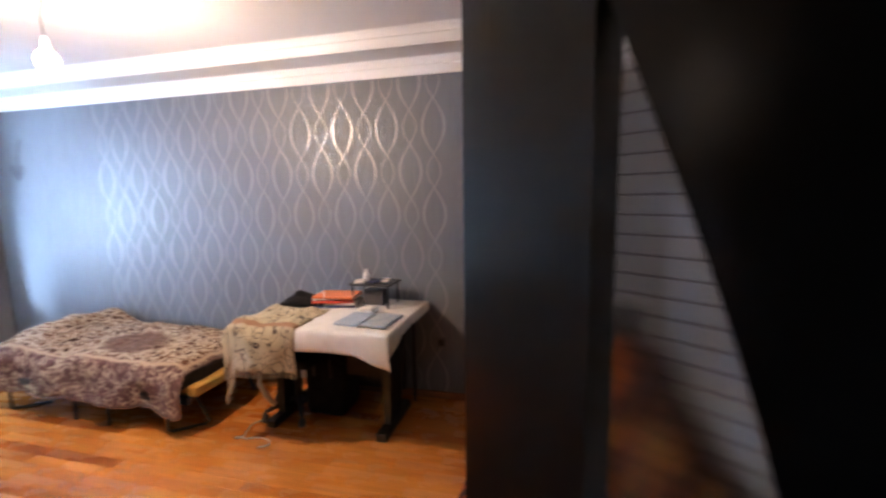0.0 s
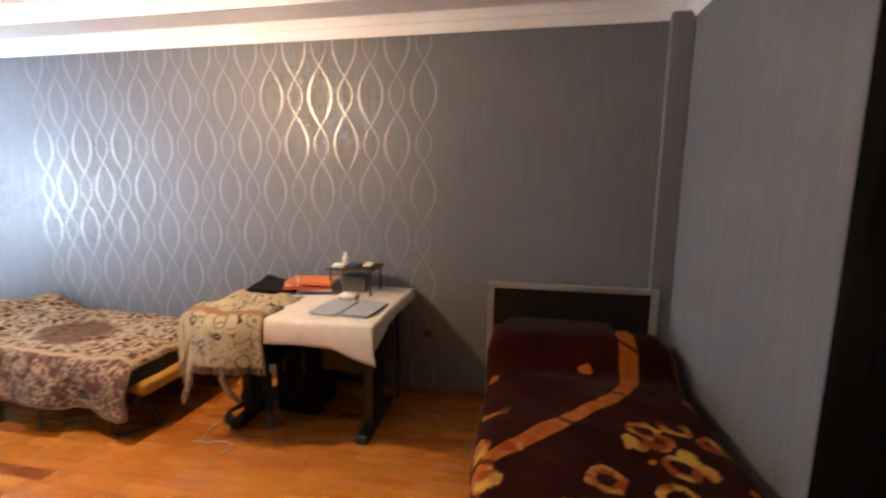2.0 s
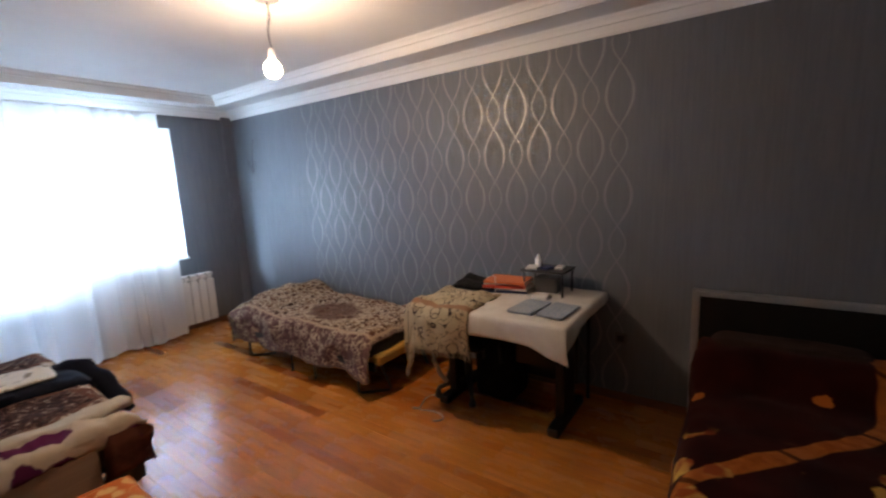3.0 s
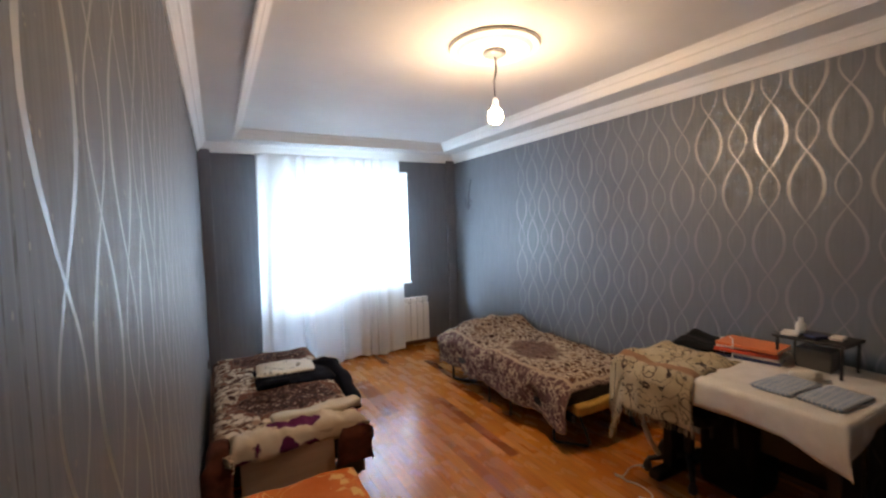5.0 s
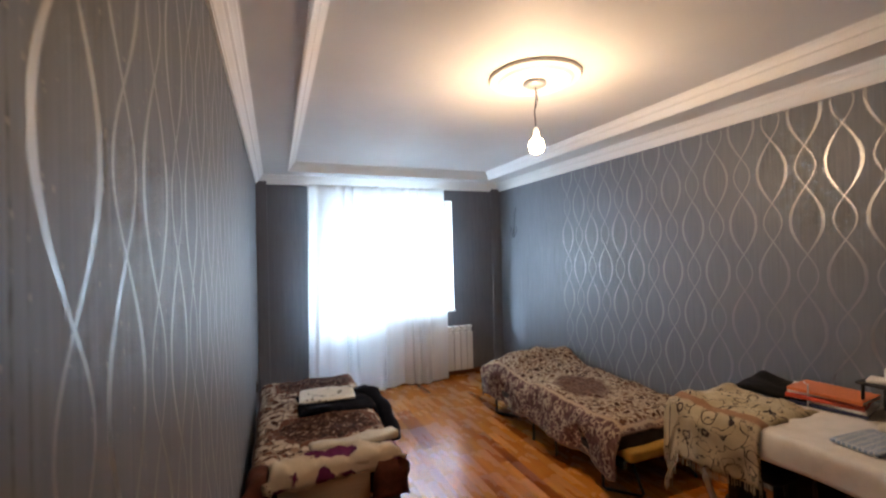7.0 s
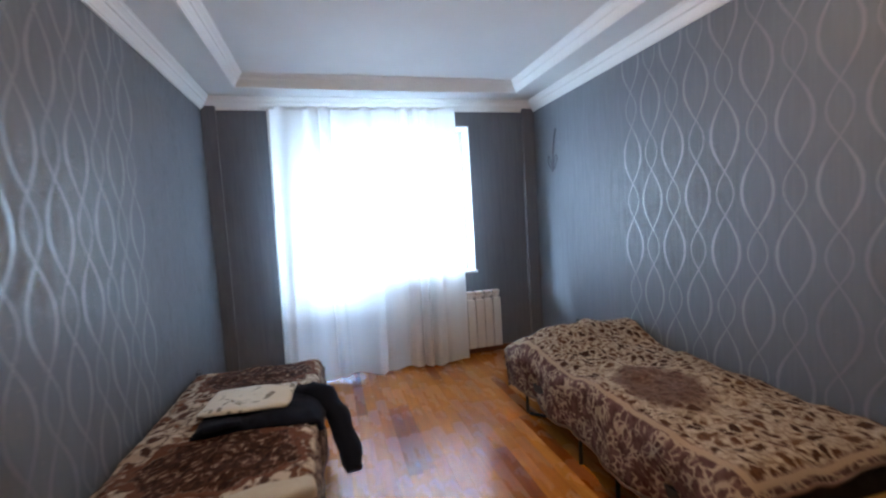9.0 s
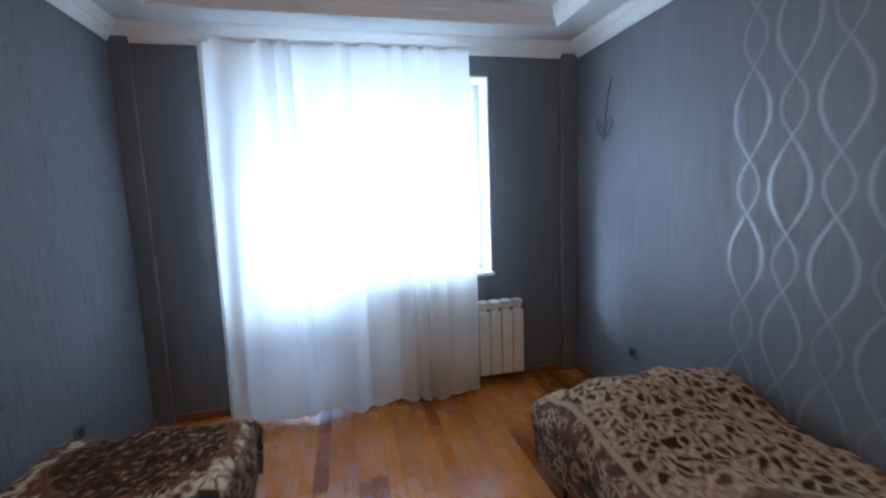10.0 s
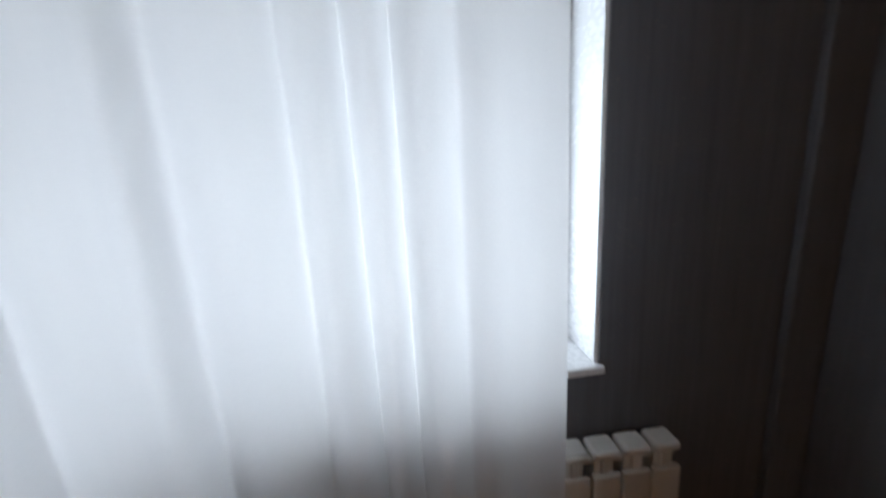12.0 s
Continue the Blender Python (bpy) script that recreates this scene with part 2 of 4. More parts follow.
def voile():
    """Thin white woven cloth that scatters the daylight behind it."""
    t = Tree("white_voile")
    uv = t.coord("UV")
    weave = t.noise(t.scale(uv, (300, 120, 1)), 1.0, 2)
    slub = t.noise(t.scale(uv, (5, 1.2, 1)), 1.0, 3)
    nodes, links = t.t.nodes, t.t.links
    tl, df = (nodes.new("ShaderNodeBsdf" + k) for k in ("Translucent", "Diffuse"))
    tint = t.ramp(t.m("ADD", t.m("MULTIPLY", slub, 0.7), t.m("MULTIPLY", weave, 0.3)), (0.3, (0.82, 0.82, 0.83)), (0.7, (0.89, 0.89, 0.89)))
    for n in (tl, df):
        t.put(n.inputs["Color"], tint)
    a = nodes.new("ShaderNodeMixShader")
    a.inputs[0].default_value = 0.66
    links.new(tl.outputs[0], a.inputs[1])
    links.new(df.outputs[0], a.inputs[2])
    links.new(a.outputs[0], t.out.inputs["Surface"])
    return t.mat


curtain_cloth = voile()


def cloth(name, pattern):
    """Fabric; pattern(t, u, v, uv) gives its colour from cloth coordinates in metres."""
    t = Tree(name)
    uv = t.coord("UV")
    u, v, _ = t.xyz(uv)
    c = pattern(t, u, v, uv)
    nap = t.noise(t.scale(uv, (420, 420, 1)), 1.0, 3, 0.7)
    soft = t.noise(uv, 18, 4)
    c = t.mix(0.35, c, t.ramp(nap, (0.3, 0.55), (0.7, 1.0)), "MULTIPLY")
    t.bump(t.m("ADD", nap, soft), 0.35, 0.006)
    return t.set(color=c, rough=0.92, sheen=0.02, spec=0.08)


def ellipse(t, u, v, cu, cv, ru, rv):
    a = t.m("DIVIDE", t.m("SUBTRACT", u, cu), ru)
    b = t.m("DIVIDE", t.m("SUBTRACT", v, cv), rv)
    return t.m("SQRT", t.m("ADD", t.m("MULTIPLY", a, a), t.m("MULTIPLY", b, b)))


def leopard(t, u, v, uv):
    """Brown and tan blotches between cream veins, a ringed medallion and a mauve-brown border of small flecks."""
    w = t.warp(uv, 12, 0.10)
    big = t.cells(t.scale(w, (20, 20, 1)), 1.0, "DISTANCE_TO_EDGE")["Distance"]
    tone = t.cells(t.scale(w, (20, 20, 1)), 1.0)["Color"]
    blot = t.ramp(t.xyz(tone)[0], (0.0, (0.045, 0.018, 0.010)), (0.45, (0.085, 0.034, 0.017)), (0.75, (0.16, 0.075, 0.032)), (1.0, (0.11, 0.043, 0.022)))
    cream = t.ramp(t.noise(uv, 40, 3), (0.35, (0.22, 0.14, 0.085)), (0.65, (0.54, 0.43, 0.31)))
    core = t.step(t.m("ABSOLUTE", t.m("SUBTRACT", big, 0.30)), 0.035, 0.015)
    c = t.mix(t.step(t.m("ADD", big, t.m("MULTIPLY", t.m("SUBTRACT", t.noise(uv, 16, 3), 0.5), 0.35)), 0.155, 0.05), blot, cream)
    c = t.mix(t.m("MULTIPLY", core, 0.6), c, (0.045, 0.02, 0.012))
    wob = t.m("MULTIPLY", t.m("SUBTRACT", t.noise(uv, 9, 3), 0.5), 0.35)
    e = t.m("ADD", ellipse(t, u, v, 0.31, 0.72, 0.28, 0.42), wob)
    centre = t.ramp(t.noise(w, 30, 4, 0.7), (0.35, (0.075, 0.034, 0.024)), (0.6, (0.16, 0.085, 0.06)), (0.75, (0.33, 0.22, 0.15)))
    c = t.mix(t.m("MULTIPLY", t.step(e, 0.62, 0.12), 0.85), c, centre)
    c = t.mix(t.m("MULTIPLY", t.step(t.m("ABSOLUTE", t.m("SUBTRACT", e, 0.72)), 0.05, 0.04), 0.5), c, (0.50, 0.40, 0.28))
    edge = t.m("MAXIMUM", t.m("ABSOLUTE", t.m("SUBTRACT", u, 0.44)), t.m("SUBTRACT", t.m("ABSOLUTE", t.m("SUBTRACT", v, 0.95)), 0.52))
    small = t.cells(t.scale(t.warp(uv, 20, 0.05), (34, 34, 1)), 1.0, "DISTANCE_TO_EDGE")["Distance"]
    flecks = t.m("MULTIPLY", t.step(small, 0.10, 0.04), t.step(t.noise(uv, 14, 2), 0.53, 0.05))
    border = t.mix(flecks, t.ramp(t.noise(uv, 22, 3), (0.35, (0.085, 0.040, 0.034)), (0.65, (0.175, 0.095, 0.085))), (0.44, 0.33, 0.23))
    c = t.mix(t.step(edge, 0.385, 0.012), border, c)
    return t.mix(t.step(t.m("ABSOLUTE", t.m("SUBTRACT", edge, 0.40)), 0.010, 0.004), c, (0.42, 0.30, 0.20))


def floral(t, u, v, uv):
    """Cream flowers and leaves on brown, with two large dark medallions."""
    w = t.warp(uv, 14, 0.07)
    big = t.cells(t.scale(w, (22, 22, 1)), 1.0, "DISTANCE_TO_EDGE")["Distance"]
    tone = t.cells(t.scale(w, (22, 22, 1)), 1.0)["Color"]
    petal = t.ramp(t.xyz(tone)[0], (0.0, (0.045, 0.02, 0.014)), (0.3, (0.19, 0.072, 0.032)), (0.5, (0.54, 0.42, 0.30)), (1.0, (0.66, 0.54, 0.41)))
    c = t.mix(t.step(big, 0.085, 0.03), petal, t.ramp(t.noise(uv, 35, 3), (0.4, (0.07, 0.03, 0.02)), (0.6, (0.52, 0.41, 0.30))))
    wob = t.m("MULTIPLY", t.m("SUBTRACT", t.noise(uv, 10, 4), 0.5), 0.8)
    e = t.m("ADD", t.m("MINIMUM", ellipse(t, u, v, 0.40, 0.42, 0.36, 0.26), ellipse(t, u, v, 0.42, 1.38, 0.36, 0.30)), wob)
    med = t.ramp(t.noise(w, 34, 4, 0.7), (0.42, (0.026, 0.011, 0.008)), (0.56, (0.10, 0.038, 0.022)), (0.66, (0.40, 0.29, 0.20)))
    c = t.mix(t.step(e, 0.80, 0.04), c, med)
    c = t.mix(t.step(t.m("ABSOLUTE", t.m("SUBTRACT", e, 0.86)), 0.06, 0.02), c, (0.15, 0.058, 0.033))
    edge = t.m("ABSOLUTE", t.m("SUBTRACT", u, 0.38))
    side = t.ramp(t.noise(w, 30, 4, 0.7), (0.42, (0.040, 0.018, 0.013)), (0.60, (0.28, 0.20, 0.15)))
    return t.mix(t.step(edge, 0.385, 0.012), side, c)


def roses(t, u, v, uv):
    """Maroon plush with an orange stem, small leaves and yellow flowers. v runs from the foot to the headboard."""
    ground = t.ramp(t.noise(uv, 5, 3), (0.3, (0.015, 0.0013, 0.0008)), (0.7, (0.036, 0.0038, 0.0020)))
    slack = t.m("SMOOTH_MAX", t.m("SUBTRACT", 1.22, v), 0.0, 0.3)
    wander = t.m("MULTIPLY", t.m("SUBTRACT", t.noise(uv, 3, 2), 0.5), 0.08)
    stem = t.m("ABSOLUTE", t.m("SUBTRACT", u, t.m("ADD", t.m("SUBTRACT", 0.78, t.m("MULTIPLY", slack, 1.05)), wander)))
    orange = t.ramp(t.noise(uv, 24, 3), (0.35, (0.30, 0.075, 0.012)), (0.65, (0.44, 0.13, 0.02)))
    c = t.mix(t.step(stem, 0.046, 0.006), ground, orange)
    notch = t.m("ABSOLUTE", t.m("SUBTRACT", t.m("FRACT", t.m("ADD", t.m("MULTIPLY", v, 2.3), t.m("MULTIPLY", u, 1.3))), 0.5))
    c = t.mix(t.m("MULTIPLY", t.step(notch, 0.03, 0.015), 0.8), c, ground)
    low = t.step(v, 0.92, 0.04)
    cell = t.cells(t.scale(uv, (6.2, 6.2, 1)), 1.0)
    dist, wob = cell["Distance"], t.m("MULTIPLY", t.m("SUBTRACT", t.noise(uv, 17, 3), 0.5), 0.35)
    d = t.m("ADD", dist, wob)
    petal = t.m("MULTIPLY", t.step(d, 0.42, 0.03), t.m("SUBTRACT", 1.0, t.step(d, 0.24, 0.03)))
    c = t.mix(t.m("MULTIPLY", petal, low), c, t.ramp(t.noise(uv, 9, 2), (0.44, (0.26, 0.05, 0.012)), (0.60, (0.55, 0.32, 0.06))))
    leaf = t.cells(t.scale(uv, (4.1, 4.1, 1), (0.37, 0.61, 0)), 1.0)["Distance"]
    few = t.step(t.m("ADD", leaf, t.m("MULTIPLY", wob, 0.6)), 0.14, 0.012)
    return t.mix(few, c, (0.42, 0.12, 0.018))


def purple_spots(t, u, v, uv):
    cell = t.cells(t.scale(t.warp(uv, 18, 0.05), (8.5, 8.5, 1)), 1.0, "SMOOTH_F1", 0.8)["Distance"]
    wob = t.m("MULTIPLY", t.m("SUBTRACT", t.noise(uv, 20, 3), 0.5), 0.3)
    c = t.mix(t.step(t.m("ADD", cell, wob), 0.40, 0.03), (0.64, 0.55, 0.43), (0.13, 0.022, 0.090))
    return c


def orange_floral(t, u, v, uv):
    cell = t.cells(t.scale(uv, (9, 9, 1)), 1.0)["Distance"]
    wob = t.m("MULTIPLY", t.m("SUBTRACT", t.noise(uv, 24, 3), 0.5), 0.55)
    ground = t.ramp(t.noise(uv, 6, 3), (0.3, (0.56, 0.125, 0.016)), (0.7, (0.68, 0.18, 0.03)))
    curl = t.m("ABSOLUTE", t.m("SUBTRACT", t.noise(uv, 7, 1, 0.4, 1.0), 0.5))
    c = t.mix(t.step(curl, 0.012, 0.006), ground, (0.74, 0.40, 0.14))
    return t.mix(t.step(t.m("ADD", cell, wob), 0.29, 0.02), c, (0.80, 0.47, 0.17))


def shawl_print(t, u, v, uv):
    """Cream cotton with dark wandering vines, ringed rosettes and small grey-green buds."""
    ground = t.ramp(t.noise(uv, 6, 3), (0.3, (0.40, 0.33, 0.21)), (0.7, (0.54, 0.46, 0.32)))
    cell = t.cells(t.scale(uv, (17, 17, 1)), 1.0, random=0.7)["Distance"]
    buds = t.step(t.m("ADD", cell, t.m("MULTIPLY", t.m("SUBTRACT", t.noise(uv, 30, 3), 0.5), 0.4)), 0.20, 0.03)
    c = t.mix(t.m("MULTIPLY", buds, 0.85), ground, (0.12, 0.12, 0.08))
    ring = t.m("ADD", t.cells(t.scale(uv, (8.5, 8.5, 1), (0.3, 0.2, 0)), 1.0, random=0.6)["Distance"], t.m("MULTIPLY", t.m("SUBTRACT", t.noise(uv, 26, 3), 0.5), 0.12))
    c = t.mix(t.step(t.m("ABSOLUTE", t.m("SUBTRACT", ring, 0.30)), 0.022, 0.010), c, (0.07, 0.05, 0.045))
    vein = t.m("ABSOLUTE", t.m("SUBTRACT", t.noise(uv, 9.0, 2, 0.4, 1.8), 0.5))
    c = t.mix(t.step(vein, 0.014, 0.006), c, (0.035, 0.028, 0.030))
    hem = t.m("ABSOLUTE", t.m("SUBTRACT", u, 0.05))
    return t.mix(t.step(hem, 0.03, 0.01), c, (0.30, 0.17, 0.10))


def striped_check(t, u, v, uv):
    """Blue-grey tea towel with narrow white stripes and a fine cross check."""
    a = t.step(t.m("ABSOLUTE", t.m("SUBTRACT", t.m("FRACT", t.m("DIVIDE", u, 0.017)), 0.5)), 0.17, 0.06)
    b = t.step(t.m("ABSOLUTE", t.m("SUBTRACT", t.m("FRACT", t.m("DIVIDE", v, 0.026)), 0.5)), 0.12, 0.05)
    blue = t.ramp(t.noise(uv, 12, 4), (0.3, (0.20, 0.27, 0.38)), (0.7, (0.30, 0.37, 0.48)))
    return t.mix(t.m("MAXIMUM", t.m("MULTIPLY", a, 0.75), t.m("MULTIPLY", b, 0.45)), blue, (0.66, 0.66, 0.64))


def towel_print(t, u, v, uv):
    n = t.noise(uv, 11, 3, 0.6, 1.0)
    return t.mix(t.step(n, 0.40, 0.025), (0.78, 0.72, 0.60), (0.30, 0.26, 0.20))


def one(dark, light):
    return lambda t, u, v, uv: t.ramp(t.noise(uv, 12, 4), (0.3, dark), (0.7, light))


leopard_plush = cloth("leopard_plush", leopard)
floral_plush = cloth("floral_plush", floral)
rose_plush = cloth("rose_plush", roses)
spotted_cotton = cloth("purple_spotted_cotton", purple_spots)
orange_cotton = cloth("orange_floral_cotton", orange_floral)
shawl_cloth = cloth("printed_shawl", shawl_print)
towel_cloth = cloth("printed_towel", towel_print)
white_linen = cloth("white_linen", one((0.70, 0.67, 0.62), (0.82, 0.79, 0.74)))
navy_cloth = cloth("navy_cloth", one((0.008, 0.010, 0.018), (0.018, 0.022, 0.036)))
black_cloth = cloth("black_cloth", one((0.008, 0.008, 0.009), (0.020, 0.019, 0.019)))
brown_cloth = cloth("rust_brown_cloth", one((0.06, 0.022, 0.014), (0.15, 0.05, 0.032)))
blue_cloth = cloth("striped_tea_towel", striped_check)
pillow_cloth = cloth("brown_pillow", one((0.020, 0.010, 0.008), (0.045, 0.024, 0.018)))
hem_brown = cloth("brown_hem", one((0.12, 0.065, 0.05), (0.24, 0.15, 0.11)))
hem_maroon = cloth("maroon_hem", one((0.05, 0.012, 0.008), (0.30, 0.12, 0.05)))
hem_cream = cloth("cream_hem", one((0.5, 0.44, 0.34), (0.62, 0.56, 0.45)))
mattress_cloth = cloth("dark_mattress", one((0.03, 0.025, 0.022), (0.06, 0.05, 0.045)))


# ---- mesh helpers ----
def link(name, bm, mat, parent=None, label="", smooth=False):
    me = bpy.data.meshes.new(name)
    bmesh.ops.recalc_face_normals(bm, faces=bm.faces)
    if smooth:
        for f in bm.faces:
            f.smooth = True
    bm.to_mesh(me)
    bm.free()
    me.materials.append(mat)
    ob = new(name, me)
    if parent:
        ob.parent = parent
    if label:
        ob["label"] = label
    return ob


def part(name, bm, mat, parent, label="", smooth=False):
    return link(name, bm, mat, parent, label, smooth)


def thing(name, label, category, group="", kind="", at=(0, 0, 0)):
    ob = new(name)
    ob.empty_display_size = 0.1
    ob.location = at
    return tagged(ob, label, category, group, kind)


def boxes(*bs, bevel=0.0, seg=2):
    """One bmesh of boxes, each (x0, x1, y0, y1, z0, z1)."""
    bm = bmesh.new()
    for x0, x1, y0, y1, z0, z1 in bs:
        m = Matrix.LocRotScale(((x0 + x1) / 2, (y0 + y1) / 2, (z0 + z1) / 2), None, (x1 - x0, y1 - y0, z1 - z0))
        bmesh.ops.create_cube(bm, size=1, matrix=m)
    if bevel:
        bmesh.ops.bevel(bm, geom=bm.edges[:], offset=bevel, segments=seg, affect="EDGES", profile=0.5)
    return bm


def tube(pts, r, sides=8):
    """A round bar through pts."""
    bm = bmesh.new()
    pts = [Vector(p) for p in pts]
    rings = []
    for i, p in enumerate(pts):
        d = (pts[min(i + 1, len(pts) - 1)] - pts[max(i - 1, 0)]).normalized()
        up = Vector((0, 0, 1)) if abs(d.z) < 0.9 else Vector((1, 0, 0))
        a = d.cross(up).normalized()
        b = d.cross(a)
        rr = r[i] if isinstance(r, (list, tuple)) else r
        rings.append([bm.verts.new(p + rr * (a * math.cos(q) + b * math.sin(q))) for q in (2 * math.pi * k / sides for k in range(sides))])
    for r0, r1 in zip(rings, rings[1:]):
        for k in range(sides):
            bm.faces.new((r0[k], r0[(k + 1) % sides], r1[(k + 1) % sides], r1[k]))
    bm.faces.new(rings[0])
    bm.faces.new(rings[-1][::-1])
    return bm


def lathe(profile, cx, cy, n=40):
    """Turns (radius, z) pairs round an upright axis."""
    bm = bmesh.new()
    rings = []
    for r, z in profile:
        rings.append([bm.verts.new((cx + r * math.cos(a), cy + r * math.sin(a), z)) for a in (2 * math.pi * k / n for k in range(n))])
    for r0, r1 in zip(rings, rings[1:]):
        for k in range(n):
            bm.faces.new((r0[k], r0[(k + 1) % n], r1[(k + 1) % n], r1[k]))
    bm.faces.new(rings[0])
    bm.faces.new(rings[-1][::-1])
    return bm


def swell(p, amp, size, seed):
    return amp * noise.noise(Vector((p[0] / size + seed * 13.7, p[1] / size - seed * 5.1, seed * 3.3)))


RIM = []


def rim_points():
    """The edge of the newest drape, as it lies now."""
    return [v.co.copy() for v in RIM]


def hem(ob, pts, r, mat, name="hem"):
    part(name, tube(pts + pts[:1], r, 6), mat, ob, "", True)


def drape(x0, x1, y0, y1, ztop, hang, step=0.03, seed=1, amp=0.012, size=0.16, belly=0.0, flare=0.02, wave=0.02, corner=0.05):
    """A cloth over a box-like support: hang = how far it falls on the west, east, south and north side. Its UVs are cloth metres."""
    bm = bmesh.new()
    uvl = bm.loops.layers.uv.new("UVMap")
    w, e, s, n = hang
    us = np.linspace(x0 - w, x1 + e, max(3, int((x1 - x0 + w + e) / step)))
    vs = np.linspace(y0 - s, y1 + n, max(3, int((y1 - y0 + s + n) / step)))
    grid, cloth_at = [], {}
    for v in vs:
        row = []
        for u in us:
            du = max(x0 - u, 0, u - x1)
            dv = max(y0 - v, 0, v - y1)
            cx, cy = min(max(u, x0), x1), min(max(v, y0), y1)
            sx, sy = (-1 if u < x0 else 1), (-1 if v < y0 else 1)
            fall = math.hypot(du, dv) if du and dv else du + dv
            rim = min(cx - x0, x1 - cx, cy - y0, y1 - cy)
            ease = min(1, max(0, rim) / corner)
            round_off = corner * 0.45 * (1 - ease) ** 2 if fall == 0 else corner * 0.45
            bulge = belly * max(0, math.sin(math.pi * (cx - x0) / (x1 - x0))) ** 0.7 * max(0, math.sin(math.pi * (cy - y0) / (y1 - y0))) ** 0.7
            f1 = min(fall, 0.25)
            fold = wave * math.sin(9 * (cx + 1.3 * cy) + seed) * min(1, fall / 0.15) + swell((cx * 1.0 + cy, u - v), wave, 0.12, seed + 3) * min(1, fall / 0.1)
            out = (flare * min(1, fall / 0.06) + fold * 0.6) if fall else 0
            p = Vector((cx + (sx * (out + 0.002) if du else 0), cy + (sy * (out + 0.002) if dv else 0), ztop + bulge - round_off - fall))
            p.z += swell((u, v), amp, size, seed) + swell((u, v), amp * 0.5, size * 0.4, seed + 7)
            p.x += swell((v, u), amp * 0.6, size, seed + 11) * (1 if fall else 0.3)
            p.z = max(p.z, 0.012)
            vert = bm.verts.new(p)
            cloth_at[vert] = (u - x0, v - y0)
            row.append(vert)
        grid.append(row)
    RIM[:] = grid[0] + [r[-1] for r in grid[1:]] + grid[-1][-2::-1] + [r[0] for r in grid[-2:0:-1]]
    for a, b in zip(grid, grid[1:]):
        for i in range(len(a) - 1):
            f = bm.faces.new((a[i], a[i + 1], b[i + 1], b[i]))
            for lp in f.loops:
                lp[uvl].uv = cloth_at[lp.vert]
    return bm


def thicken(ob, t):
    mod = ob.modifiers.new("thickness", "SOLIDIFY")
    mod.thickness, mod.offset = t, -1.0
    return ob


def soft_block(x0, x1, y0, y1, z0, z1, r=0.03, seed=1, amp=0.008, step=0.035, turn=0.0):
    """A rounded cushion-like block with uneven faces and UVs in metres."""
    bm = bmesh.new()
    c = Vector(((x0 + x1) / 2, (y0 + y1) / 2, (z0 + z1) / 2))
    h = Vector(((x1 - x0) / 2, (y1 - y0) / 2, (z1 - z0) / 2))
    bmesh.ops.create_cube(bm, size=2)
    cuts = max(2, int(max(h.x, h.y) * 2 / step))
    bmesh.ops.subdivide_edges(bm, edges=bm.edges[:], cuts=min(cuts, 26), use_grid_fill=True)
    for v in bm.verts:
        q = Vector((v.co.x * h.x, v.co.y * h.y, v.co.z * h.z))
        inner = Vector([max(-hh + r, min(hh - r, a)) if hh > r else 0 for a, hh in zip(q, h)])
        d = q - inner
        rr = Vector([min(r, hh) for hh in h])
        if d.length > 1e-6:
            d = d.normalized()
            q = inner + Vector((d.x * rr.x, d.y * rr.y, d.z * rr.z))
        q.z += swell(q, amp, 0.14, seed) * (1 if v.co.z > -0.5 else 0.0)
        q.x += swell((q.y, q.z), amp, 0.12, seed + 2)
        v.co = c + Matrix.Rotation(radians(turn), 3, "Z") @ q
    uvl = bm.loops.layers.uv.new("UVMap")
    for f in bm.faces:
        k = max(range(3), key=lambda i: abs(f.normal[i]))
        for lp in f.loops:
            p = lp.vert.co
            lp[uvl].uv = (p.x - x0, p.y - y0) if k == 2 else ((p.y - y0, p.z) if k == 0 else (p.x - x0, p.z))
    return bm


def prism(outline, depth, place, bm=None):
    """An upright slab: outline of (along, z) points, extruded by depth; place maps (along, out, z) to the room."""
    bm = bm if bm is not None else bmesh.new()
    a = [bm.verts.new(place(s, 0, z)) for s, z in outline]
    b = [bm.verts.new(place(s, depth, z)) for s, z in outline]
    bm.faces.new(a)
    bm.faces.new(b[::-1])
    for i in range(len(a)):
        j = (i + 1) % len(a)
        bm.faces.new((a[i], b[i], b[j], a[j]))
    bmesh.ops.triangulate(bm, faces=[f for f in bm.faces if len(f.verts) > 4])
    return bm


# ---- structure ----
def shell(name, label, mat, *bs):
    return tagged(link(name, boxes(*bs), mat), label, "wall", kind="structure")


ZTOP = 2.72
shell("wall_east", "grey wallpapered wall with silvery woven line pattern", paper_east, (W, W + 0.25, S - 0.2, N + 0.38, -0.1, ZTOP))
shell("wall_west", "grey wallpapered wall with silvery woven line pattern and doorway", paper_west,
      (-0.16, 0, S - 0.2, DOOR[0], -0.1, ZTOP), (-0.16, 0, DOOR[1], N + 0.38, -0.1, ZTOP), (-0.16, 0, DOOR[0], DOOR[1], DOOR[2], ZTOP))
shell("wall_south", "plain grey wallpapered wall beside the bed", paper_plain, (0, W, S - 0.2, S, -0.1, ZTOP))
shell("wall_north", "grey wallpapered window wall with balcony door and window openings", paper_plain,
      (0, BALC[0], N, N + 0.38, -0.1, ZTOP), (WIN[1], W, N, N + 0.38, -0.1, ZTOP), (BALC[0], WIN[1], N, N + 0.38, WTOP, ZTOP),
      (WIN[0], WIN[1], N, N + 0.38, -0.1, WIN[2]), (BALC[0], BALC[1], N, N + 0.38, -0.1, BALC[2]))
